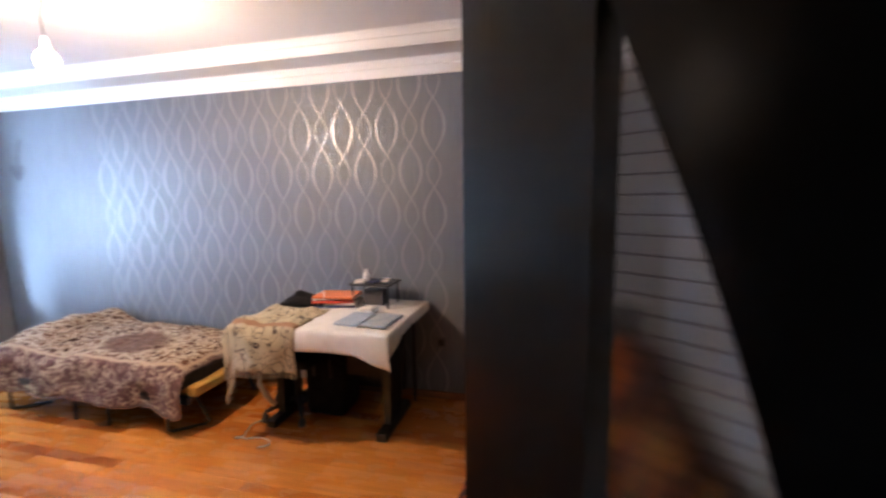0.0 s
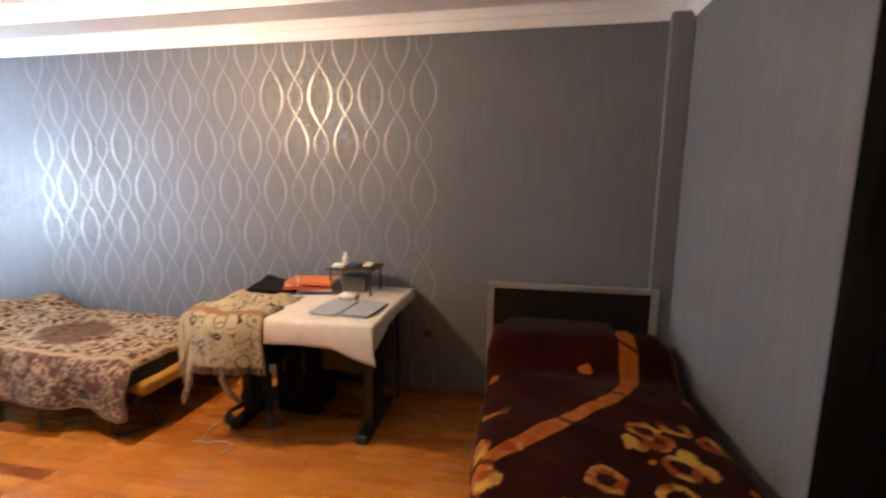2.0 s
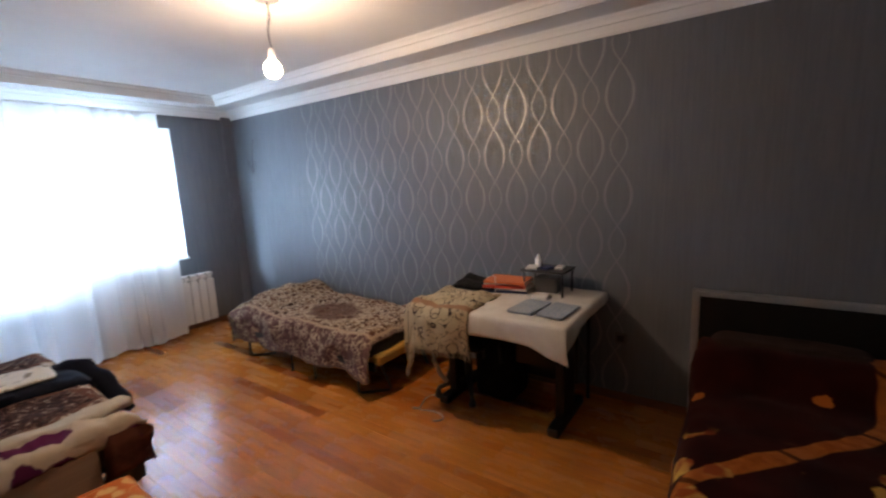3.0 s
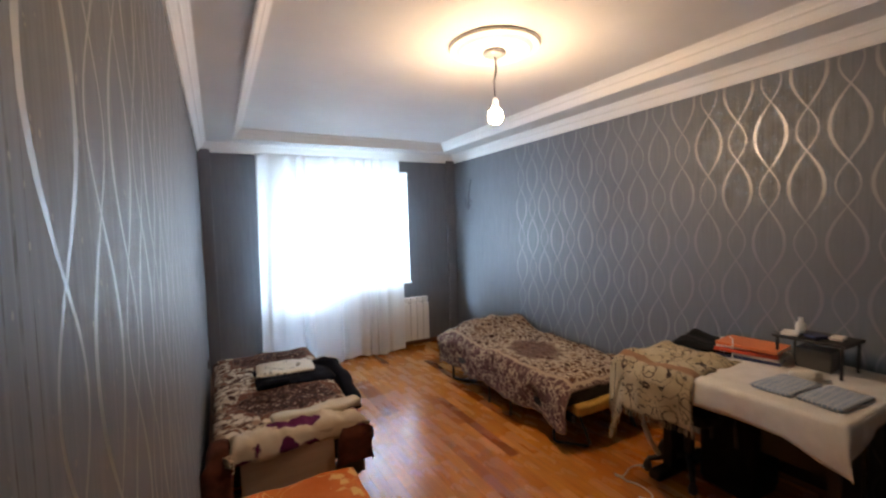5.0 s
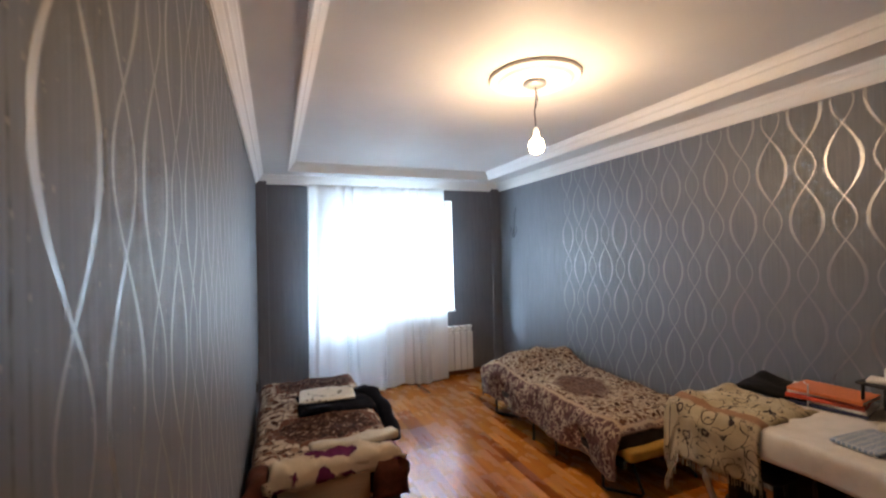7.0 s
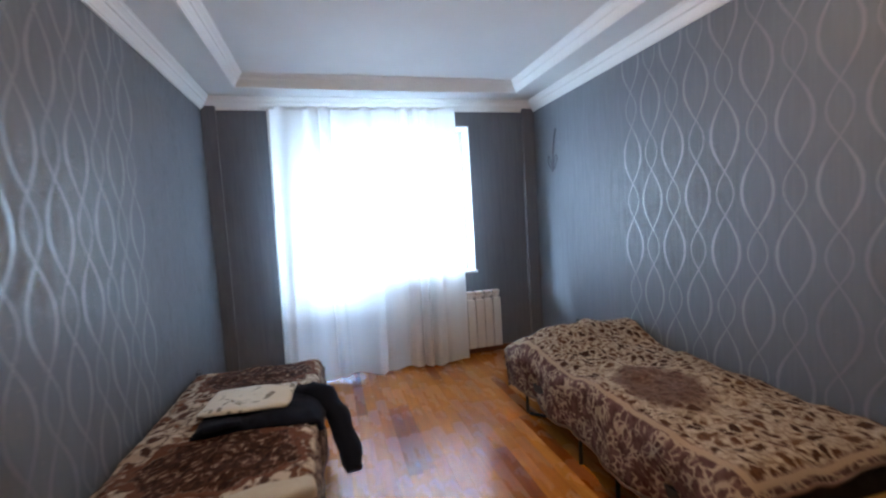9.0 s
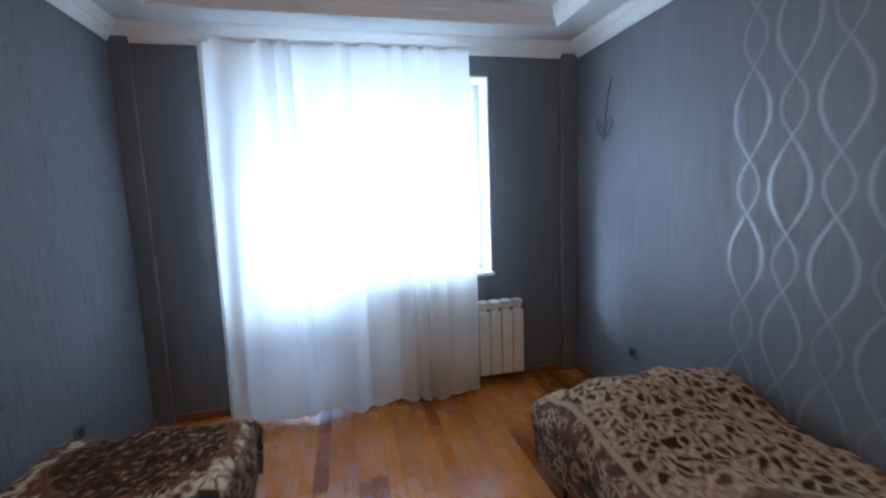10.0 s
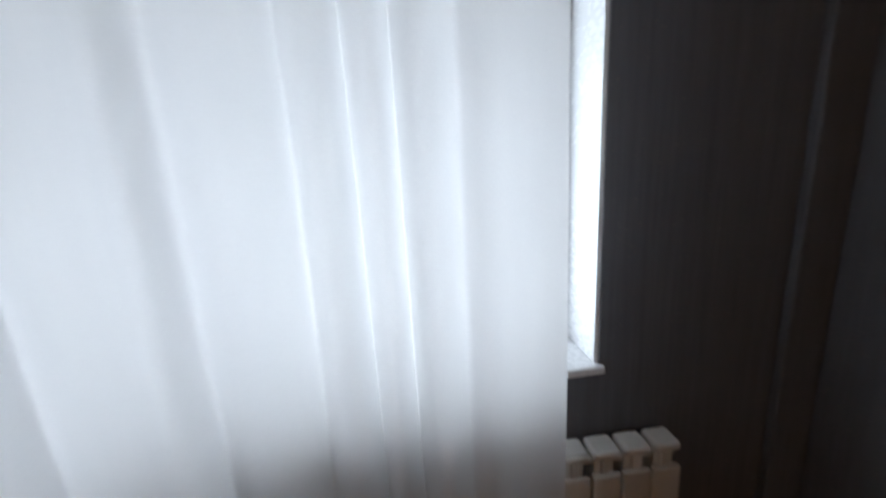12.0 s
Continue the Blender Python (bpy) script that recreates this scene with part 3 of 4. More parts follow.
for nm, b in (("pipe_casing", (W - 0.06, W - 0.002, S + 0.002, S + 0.12, 0, ZC + 0.03)),
              ("pipe_casing", (W - 0.13, W - 0.002, N - 0.035, N - 0.002, 0, ZC + 0.03)),
              ("pipe_casing", (0.002, 0.11, N - 0.035, N - 0.002, 0, ZC + 0.03))):
    tagged(link(nm, boxes(b, bevel=0.006), paper_plain), "narrow upright pipe casing papered grey in the corner", "pipe casing", kind="structure")

# ceiling: border, raised field and the faces of the step, one mesh
bm = boxes((0, W, S, S + TR, ZS, ZTOP), (0, W, N - TR, N, ZS, ZTOP), (0, TR, S + TR, N - TR, ZS, ZTOP), (W - TR, W, S + TR, N - TR, ZS, ZTOP),
           (TR, W - TR, S + TR, N - TR, ZT, ZTOP))
tagged(link("ceiling", bm, ceiling_paint), "off-white painted tray ceiling with raised centre", "ceiling", kind="structure")


def moulding(name, label, x0, x1, y0, y1, profile, into):
    """A run of moulding round a rectangle, mitred; profile of (inset, z); into: +1 the rectangle shrinks with inset."""
    bm = bmesh.new()
    rings = []
    for d, z in profile:
        d *= into
        rings.append([bm.verts.new(p) for p in ((x0 + d, y0 + d, z), (x1 - d, y0 + d, z), (x1 - d, y1 - d, z), (x0 + d, y1 - d, z))])
    for a, b in zip(rings, rings[1:] + rings[:1]):
        for k in range(4):
            bm.faces.new((a[k], a[(k + 1) % 4], b[(k + 1) % 4], b[k]))
    return tagged(link(name, bm, moulding_paint), label, "moulding", kind="structure")


def crown(z0, z1, reach):
    """A stepped crown profile from the wall foot z0 out to the ceiling at z1."""
    h = z1 - z0
    steps = ((0.002, 0), (0.14, 0), (0.16, 0.07), (0.22, 0.10), (0.30, 0.24), (0.44, 0.42), (0.48, 0.50), (0.60, 0.54), (0.66, 0.68), (0.80, 0.80), (0.90, 0.86), (0.92, 0.93), (1.0, 0.95), (1.0, 1.0), (0.002, 1.0))
    return [(d * reach, z0 + k * h - (0.002 if k == 1 else 0)) for d, k in steps]


moulding("cornice", "white painted plaster cornice between wall and ceiling", 0, W, S, N, crown(ZC, ZS, 0.085), 1)
moulding("ceiling_trim", "white stepped moulding inside the raised ceiling", TR, W - TR, S + TR, N - TR, crown(ZS - 0.012, ZT, 0.085), 1)

# skirting boards
skirts = [(W - 0.018, W - 0.002, S + 0.13, N - 0.04, 0.001, 0.055), (0.002, 0.018, DOOR[1] + 0.09, N - 0.04, 0.001, 0.055), (0.02, W - 0.07, S + 0.002, S + 0.018, 0.001, 0.055),
          (0.12, BALC[0] - 0.06, N - 0.018, N - 0.002, 0.001, 0.055), (BALC[1] + 0.06, W - 0.13, N - 0.018, N - 0.002, 0.001, 0.055)]
for b in skirts:
    tagged(link("baseboard", boxes(b, bevel=0.005), skirt_wood), "narrow orange-brown wooden baseboard along the wall", "baseboard", kind="structure")

# hall behind the camera
shell("wall_hall", "plain grey hall walls beyond the doorway", paper_plain, (-1.5, -1.4, -1.2, 1.6, -0.1, ZTOP), (-1.4, -0.16, -1.3, -1.2, -0.1, ZTOP), (-1.4, -0.16, 1.6, 1.7, -0.1, ZTOP))
tagged(link("ceiling_hall", boxes((-1.5, -0.16, -1.3, 1.7, 2.6, ZTOP)), ceiling_paint), "plain hall ceiling", "ceiling", kind="structure")

# ---- window and balcony door ----
def framed(name, label, category, x0, x1, z0, z1, panel=0.0, y=N + 0.20, leaf=0.05, transom=None, f=0.05):
    t = thing(name, label, category, kind="structure")
    part("window_frame", boxes((x0, x0 + f, y, y + 0.06, z0, z1), (x1 - f, x1, y, y + 0.06, z0, z1), (x0 + f, x1 - f, y, y + 0.06, z0, z0 + f), (x0 + f, x1 - f, y, y + 0.06, z1 - f, z1), bevel=0.004), upvc, t)
    a, b, c, d = x0 + f + 0.004, x1 - f - 0.004, z0 + f + 0.004, z1 - f - 0.004
    tops = [(c, transom - 0.02), (transom + 0.02, d)] if transom else [(c, d)]
    if transom:
        part("transom", boxes((x0 + f, x1 - f, y, y + 0.06, transom - 0.018, transom + 0.018), bevel=0.003), upvc, t)
    for i, (lo, hi) in enumerate(tops):
        part("sash", boxes((a, a + leaf, y - 0.012, y + 0.05, lo, hi), (b - leaf, b, y - 0.012, y + 0.05, lo, hi), (a + leaf, b - leaf, y - 0.012, y + 0.05, lo, lo + leaf), (a + leaf, b - leaf, y - 0.012, y + 0.05, hi - leaf, hi), bevel=0.005), upvc, t)
        low = lo + leaf
        if panel and i == 0:
            part("panel", boxes((a + leaf, b - leaf, y + 0.016, y + 0.022, low, panel)), milky, t, "milky lower glazing")
            part("rail", boxes((a + leaf, b - leaf, y - 0.008, y + 0.045, panel, panel + 0.06), bevel=0.003), upvc, t)
            low = panel + 0.06
        g = part("pane", boxes((a + leaf, b - leaf, y + 0.018, y + 0.024, low, hi - leaf)), clear_glass, t)
        g.visible_shadow = False
    return t


balcony = framed("door_1", "white plastic balcony door with clear top and milky lower glazing", "balcony door", BALC[0] + 0.01, BALC[1] - 0.005, BALC[2], WTOP - 0.01, panel=0.61)
part("door_handle", boxes((BALC[1] - 0.10, BALC[1] - 0.075, N + 0.15, N + 0.185, 1.0, 1.13), bevel=0.006), white_plastic, balcony)
window = framed("window_1", "white plastic window behind the sheer curtain", "window", WIN[0] + 0.005, WIN[1] - 0.01, WIN[2] + 0.005, WTOP - 0.01, leaf=0.026, f=0.024)
part("window_sill", boxes((WIN[0] + 0.02, WIN[1] + 0.012, N - 0.018, N + 0.198, WIN[2] - 0.022, WIN[2] + 0.004), bevel=0.006), upvc, window, "white plastic sill board")
part("window_reveal", boxes((WIN[1] - 0.014, WIN[1] - 0.002, N + 0.004, N + 0.198, WIN[2] + 0.006, WTOP - 0.004), (BALC[0] + 0.002, WIN[1] - 0.016, N + 0.004, N + 0.198, WTOP - 0.014, WTOP - 0.002),
                            (BALC[0] + 0.002, BALC[0] + 0.012, N + 0.004, N + 0.198, BALC[2] + 0.004, WTOP - 0.016)), upvc, window, "white reveal lining")
tagged(link("balcony_floor", boxes((-0.3, W + 0.3, N + 0.38, N + 1.5, -0.12, -0.01)), moulding_paint), "plain concrete balcony floor outside", "floor", kind="structure")

# Unseen soffit and lintel, added to dim the daylight on the upper curtain.
tagged(link("balcony_ceiling", boxes((-0.3, W + 0.3, N + 0.38, N + 1.5, 2.55, 2.68), (-0.3, W + 0.3, N + 1.42, N + 1.5, 1.86, 2.549)), moulding_paint), "unseen white soffit with lintel, added to dim daylight on the upper curtain", "ceiling", kind="structure")

# bright hazy distance far beyond the balcony
haze = Tree("bright_haze")
he = haze.t.nodes.new("ShaderNodeEmission")
haze.put(he.inputs["Color"], haze.ramp(haze.noise(haze.coord(), 0.03, 3), (0.35, (0.54, 0.78, 1.0)), (0.65, (0.64, 0.84, 1.0))))
# the glow is cut low down to sharpen the sill's shadow on the curtain
above = haze.step(haze.m("MULTIPLY", haze.xyz(haze.coord())[2], -1.0), 4.5, 2.0)
haze.put(he.inputs["Strength"], haze.m("MULTIPLY_ADD", above, 26.0, 20.0))
haze.t.links.new(he.outputs[0], haze.out.inputs["Surface"])
bm = bmesh.new()
ring = [[bm.verts.new((1.5 + 64 * math.sin(radians(a)), 6.0 + 64 * math.cos(radians(a)), z)) for z in (-34, 18)] for a in range(-84, 85, 6)]
for p, q in zip(ring, ring[1:]):
    bm.faces.new((p[0], p[1], q[1], q[0]))
tagged(link("backdrop", bm, haze.mat), "bright overexposed hazy daylight far outside the window", "backdrop", kind="structure")

# radiator: twelve cast sections
def radiator(x1, y0, z0, z1, n, pitch=0.088):
    t = thing("radiator", "white sectional radiator under the window, half behind the curtain", "radiator")
    for i in range(n):
        a = x1 - (i + 1) * pitch + 0.003
        b = x1 - i * pitch - 0.003
        bm = boxes((a, b, y0, y0 + 0.020, z0, z1 - 0.075), bevel=0.006)
        sec = part("section", bm, radiator_paint, t, smooth=False)
        part("cap", boxes((a + 0.002, b - 0.002, y0 + 0.002, y0 + 0.082, z1 - 0.028, z1), bevel=0.011, seg=3), radiator_paint, sec)
        part("fin", boxes((a + 0.012, b - 0.012, y0 + 0.024, y0 + 0.08, z0 + 0.005, z1 - 0.03), (a + 0.03, b - 0.03, y0 + 0.012, y0 + 0.05, z1 - 0.08, z1 - 0.025), bevel=0.003), radiator_paint, sec)
    part("header_pipe", tube([(x1 - n * pitch - 0.05, y0 + 0.05, z1 - 0.05), (x1 - 0.004, y0 + 0.05, z1 - 0.05)], 0.017, 12), radiator_paint, t)
    part("header_pipe", tube([(x1 - n * pitch - 0.05, y0 + 0.05, z0 + 0.05), (x1 - 0.004, y0 + 0.05, z0 + 0.05)], 0.017, 12), radiator_paint, t)
    part("valve", lathe([(0.02, z1 - 0.075), (0.024, z1 - 0.06), (0.024, z1 - 0.02), (0.015, z1 - 0.012)], x1 - n * pitch - 0.06, y0 + 0.05, 14), black_plastic, t)
    for d in (0.30, 0.80):
        part("bracket", boxes((x1 - d, x1 - d + 0.02, y0 + 0.06, N - 0.002, z1 - 0.10, z1 - 0.07)), black_steel, t)
    part("supply_pipe", tube([(x1 - n * pitch - 0.06, y0 + 0.05, 0.0), (x1 - n * pitch - 0.06, y0 + 0.05, z1 - 0.06)], 0.011, 10), radiator_paint, t)
    return t


radiator(2.522, N - 0.115, 0.077, 0.632, 12)


# curtain
def curtain(x0, x1, y, z0, z1):
    bm = bmesh.new()
    uvl = bm.loops.layers.uv.new("UVMap")
    nx, nz = 340, 60
    rows, at = [], {}
    for j in range(nz + 1):
        k = j / nz
        row = []
        for i in range(nx + 1):
            s = i / nx
            x = x0 + (x1 - x0) * s
            low = 1 - k
            ph = 2 * math.pi * (s * 8.5 + 0.9 * noise.noise(Vector((s * 6, 0.3, k * 0.5))) + 0.35 * math.sin(s * 9))
            a = 0.012 + 0.040 * (0.5 + 0.5 * noise.noise(Vector((s * 6, 1.7, k * 0.8)))) * (0.35 + 0.65 * low)
            d = a * math.sin(ph) + 0.016 * low * math.sin(2 * math.pi * s * 5.3 + 1.0) + 0.002 * math.sin(ph * 2.3)
            dx = 0.010 * math.cos(ph) - 0.05 * low * (1 - s) * 0.6 + 0.012 * low * s
            hem = 0.014 * math.sin(2 * math.pi * s * 3.4) * low ** 6
            z = z0 + (z1 - z0) * k + hem + (0.016 * (s - 0.5)) * low ** 6 * -1
            v = bm.verts.new((x + dx, y + d, z))
            at[v] = (s * 2.6, z)
            row.append(v)
        rows.append(row)
    for a, b in zip(rows, rows[1:]):
        for i in range(nx):
            f = bm.faces.new((a[i], a[i + 1], b[i + 1], b[i]))
            f.smooth = True
            for lp in f.loops:
                lp[uvl].uv = at[lp.vert]
    return bm


cur = tagged(link("curtain", curtain(0.515, 2.12, N - 0.21, 0.022, ZC - 0.018), curtain_cloth), "white sheer voile curtain hanging to the floor over the window", "curtain")
rail = thing("curtain_rail", "thin white curtain rail held on small wall brackets", "curtain rail")
part("track", boxes((0.49, 2.13, N - 0.218, N - 0.202, ZC - 0.040, ZC - 0.026), bevel=0.003), upvc, rail)
for x in (0.56, 1.3, 2.06):
    part("bracket", boxes((x - 0.006, x + 0.006, N - 0.203, N - 0.001, ZC - 0.026, ZC - 0.014)), upvc, rail)

# ---- ceiling lamp ----
LX, LY = 1.57, 2.93
rose = thing("ceiling_rose", "round white plaster ceiling rose with stepped rim", "ceiling rose")
part("disc", lathe([(0.02, ZT - 0.001), (0.252, ZT - 0.001), (0.258, ZT - 0.008), (0.250, ZT - 0.019), (0.215, ZT - 0.024), (0.195, ZT - 0.036), (0.15, ZT - 0.030), (0.12, ZT - 0.040), (0.095, ZT - 0.04), (0.088, ZT - 0.028), (0.02, ZT - 0.028)], LX, LY, 64), moulding_paint, rose, smooth=False)
part("mount", lathe([(0.02, ZT - 0.027), (0.060, ZT - 0.030), (0.066, ZT - 0.044), (0.050, ZT - 0.054), (0.018, ZT - 0.058)], LX, LY, 32), silver_trim, rose, "dull metal mounting cup", True)
lamp = thing("pendant_bulb", "bare lit bulb hanging on a thin wire from the ceiling", "light bulb")
part("cord", tube([(LX, LY, ZT - 0.03), (LX + 0.006, LY, ZT - 0.12), (LX - 0.005, LY + 0.004, ZT - 0.2), (LX, LY, ZT - 0.29)], 0.0035, 6), wire_sheath, lamp)
part("wire_end", tube([(LX + 0.01, LY, ZT - 0.03), (LX + 0.022, LY + 0.01, ZT - 0.09), (LX + 0.014, LY, ZT - 0.14), (LX + 0.002, LY, ZT - 0.17)], 0.002, 6), wire_sheath, lamp)
part("connector", boxes((LX - 0.035, LX + 0.02, LY - 0.012, LY + 0.012, ZT - 0.048, ZT - 0.028), bevel=0.004), paper_white, lamp)
part("holder", lathe([(0.006, ZT - 0.285), (0.014, ZT - 0.295), (0.017, ZT - 0.335), (0.015, ZT - 0.345)], LX, LY, 16), white_plastic, lamp)
glow = Tree("lit_bulb")
em = glow.t.nodes.new("ShaderNodeEmission")
em.inputs["Color"].default_value, em.inputs["Strength"].default_value = (1.0, 0.71, 0.45, 1), 440
glow.t.links.new(em.outputs[0], glow.out.inputs["Surface"])
part("bulb", lathe([(0.013, ZT - 0.340), (0.018, ZT - 0.348), (0.033, ZT - 0.362), (0.041, ZT - 0.384), (0.040, ZT - 0.402), (0.032, ZT - 0.420), (0.017, ZT - 0.431), (0.002, ZT - 0.434)], LX, LY, 20), glow.mat, lamp, "glowing warm glass bulb", True)

# ---- open door by the camera ----
HINGE, LATCH = Vector((-0.03, 0.125)), Vector((0.43, 0.78))
along = (HINGE - LATCH).normalized()
back = Vector((-along.y, along.x))
if back.x < 0:
    back = -back
DW = (HINGE - LATCH).length


def on_leaf(s, o, z):
    p = LATCH + along * s + back * o
    return (p.x, p.y, z)


G0 = 0.127
sail = [(G0 + 0.15 * math.sin(math.pi * k / 32) if 0 < k < 32 else G0, 1.665 - k / 32 * 1.12) for k in range(33)]
door = thing("door_2", "open dark wenge room door with curved lined glass insert", "door", kind="structure")
part("stile", prism([(0.0, 0.008), (G0, 0.008), (G0, 2.03), (0.0, 2.03)], 0.04, on_leaf), wenge, door)
leaf = bmesh.new()
for (s0, z0), (s1, z1) in zip([(G0, 2.03)] + sail, sail + [(G0, 0.008)]):
    prism([(s0, z0), (DW, z0), (DW, z1), (s1, z1)], 0.04, on_leaf, leaf)
part("leaf", leaf, wenge, door)
part("glass_insert", prism(sail, 0.006, lambda s, o, z: on_leaf(s, o + 0.032, z)), frosted_glass, door, "frosted glass with thin lines")
part("door_handle", tube([on_leaf(0.06, 0.0, 1.0), on_leaf(0.06, -0.05, 1.0), on_leaf(0.17, -0.055, 1.0)], 0.009, 10), chrome, door)
fr = thing("door_frame", "dark wenge casing of the room doorway", "door frame", kind="structure")
for b in ((-0.17, 0.012, DOOR[0] - 0.07, DOOR[0] - 0.001, 0, DOOR[2] + 0.07), (-0.17, 0.012, DOOR[1] + 0.001, DOOR[1] + 0.07, 0, DOOR[2] + 0.07), (-0.17, 0.012, DOOR[0], DOOR[1], DOOR[2] + 0.001, DOOR[2] + 0.07)):
    part("casing", boxes((0.001, 0.014, *b[2:]), bevel=0.004), wenge, fr)


# ---- beds ----
def cot():
    """Folding bed along the east wall under a plush cover."""
    t = thing("folding_bed", "low folding bed with black steel frame against the wall", "bed")
    x0, x1, y0, y1 = 2.13, 2.97, 2.92, 4.74
    part("mattress", soft_block(x0 + 0.02, x1 - 0.02, y0 + 0.02, y1 - 0.02, 0.28, 0.44, 0.05, 3), mattress_cloth, t, smooth=True)
    part("side_rail", boxes((x0, x0 + 0.03, y0, y1, 0.22, 0.27), bevel=0.005), black_steel, t)
    part("side_rail", boxes((x1 - 0.03, x1, y0, y1, 0.22, 0.27), bevel=0.005), black_steel, t)
    part("base_board", boxes((x0 + 0.03, x1 - 0.03, y0 + 0.02, y1 - 0.02, 0.245, 0.279), bevel=0.004), dark_board, t)
    part("foam_edge", soft_block(x0 + 0.03, x1 - 0.10, y0 - 0.03, y0 + 0.10, 0.255, 0.335, 0.025, 5), cushion_yellow, t, "worn mustard-yellow foam edge", True)
    for y in (4.55, y0 + 0.20):
        part("leg_loop", tube([(x0 + 0.02, y, 0.25), (x0 + 0.02, y, 0.02), (x0 + 0.03, y - 0.02, 0.010), (x0 + 0.17, y - 0.17, 0.010), (x0 + 0.18, y - 0.18, 0.02), (x0 + 0.18, y - 0.05, 0.25)], 0.010, 8), black_steel, t)
        part("leg_loop", tube([(x1 - 0.04, y, 0.25), (x1 - 0.04, y, 0.012), (x1 - 0.16, y - 0.15, 0.012), (x1 - 0.16, y - 0.05, 0.25)], 0.010, 8), black_steel, t)
    for y in (3.92, 3.62):
        part("leg", tube([(x0 + 0.02, y, 0.25), (x0 + 0.02, y, 0.0)], 0.011, 8), black_steel, t)
        part("leg", tube([(x1 - 0.04, y, 0.25), (x1 - 0.04, y, 0.0)], 0.011, 8), black_steel, t)
    c = drape(x0 - 0.005, x1 - 0.005, y0 + 0.02, y1 + 0.02, 0.462, (0.25, 0.03, 0.0, 0.20), 0.024, 4, 0.034, 0.20, 0.03, 0.02, 0.04, 0.08)
    for v in c.verts:
        k = max(0.0, 1 - abs(v.co.y - 4.50) / 0.34)
        if v.co.z > 0.36:
            v.co.z += 0.10 * k * k * (3 - 2 * k) * min(1, (v.co.x - 2.05) / 0.3)
    rim = rim_points()
    ob = tagged(link("plush_cover", c, leopard_plush, smooth=True), "cream and brown leopard-patterned plush cover spread over the folding bed", "blanket")
    hem(ob, rim, 0.008, hem_brown)
    thicken(ob, 0.012)


cot()


def west_bed():
    t = thing("single_bed", "low single bed with beige foot board beside the wall", "bed")
    x0, x1, y0, y1 = 0.05, 0.81, 3.22, 4.92
    part("mattress", soft_block(x0 + 0.01, x1 - 0.01, y0 + 0.02, y1 - 0.01, 0.24, 0.43, 0.05, 6), mattress_cloth, t, smooth=True)
    part("foot_board", boxes((0.17, 0.635, y0 - 0.035, y0 - 0.012, 0.10, 0.475), bevel=0.004), beige_board, t, "beige chipboard panel")
    part("frame", boxes((x0, x1, y0, y0 + 0.03, 0.16, 0.24), (x0, x1, y1 - 0.03, y1, 0.16, 0.24), (x0, x0 + 0.03, y0 + 0.03, y1 - 0.03, 0.16, 0.24), (x1 - 0.03, x1, y0 + 0.03, y1 - 0.03, 0.16, 0.24), (x0 + 0.03, x1 - 0.03, y0 - 0.012, y0, 0.16, 0.24)), black_steel, t)
    for x in (x0 + 0.05, x1 - 0.05):
        for y in (y0 + 0.06, (y0 + y1) / 2, y1 - 0.06):
            part("leg", tube([(x, y, 0.17), (x, y, 0.0)], 0.014, 8), black_steel, t)
    c = drape(x0 + 0.012, x1 + 0.01, y0 + 0.10, y1 + 0.02, 0.47, (0.03, 0.20, 0.0, 0.18), 0.026, 9, 0.016, 0.16, 0.02, 0.02, 0.025, 0.05)
    rim = rim_points()
    ob = tagged(link("plush_cover", c, floral_plush, smooth=True), "cream and brown floral plush cover rumpled over the single bed", "blanket")
    hem(ob, rim, 0.008, hem_brown)
    thicken(ob, 0.012)
    # folded sheet over the foot end
    s = drape(0.14, 0.80, y0 - 0.03, y0 + 0.12, 0.505, (0.10, 0.04, 0.085, 0.0), 0.014, 12, 0.026, 0.075, 0.02, 0.012, 0.02, 0.03)
    ob = tagged(link("folded_sheet", s, spotted_cotton, smooth=True), "cream sheet with purple spots folded over the bed end", "sheet")
    thicken(ob, 0.03)
    roll = soft_block(0.34, 0.84, y0 + 0.10, y0 + 0.20, 0.485, 0.53, 0.02, 14, 0.022, 0.012, 4)
    tagged(link("rolled_towel", roll, hem_cream, smooth=True), "rolled cream towel lying on the bed end", "towel")
    for hx, w, seed in ((0.75, 0.13, 3), (0.09, 0.10, 8)):
        g = drape(hx - w / 2, hx + w / 2, y0 - 0.03, y0 + 0.14, 0.478, (0.02, 0.09 if hx > 0.5 else 0.0, 0.20 if hx > 0.5 else 0.30, 0.0), 0.018, seed, 0.014, 0.07, 0.0, 0.03, 0.03, 0.03)
        ob = tagged(link("brown_garment", g, brown_cloth, smooth=True), "rust-brown garment hanging over the bed end", "garment")
        thicken(ob, 0.01)
    # jacket and towel on top
    j = drape(0.31, 0.83, 3.93, 4.37, 0.515, (0.0, 0.05, 0.0, 0.0), 0.022, 21, 0.018, 0.13, 0.015, 0.03, 0.03, 0.06)
    ob = tagged(link("jacket", j, navy_cloth, smooth=True), "dark navy jacket lying crumpled on the floral bed cover", "jacket")
    thicken(ob, 0.02)
    course = np.array([(0.70, 4.22, 0.512), (0.79, 4.22, 0.512), (0.865, 4.17, 0.492), (0.915, 4.09, 0.42), (0.945, 4.01, 0.34), (0.968, 3.94, 0.27), (0.978, 3.905, 0.235)])
    at = np.linspace(0, 6, 34)
    course = np.array([np.interp(at, range(7), course[:, k]) for k in range(3)]).T
    course[1:-1] = (course[:-2] + course[1:-1] * 2 + course[2:]) / 4
    girth = np.interp(at, range(7), (0.034, 0.046, 0.054, 0.055, 0.054, 0.052, 0.040))
    sleeve = tube(course.tolist(), girth.tolist(), 18)
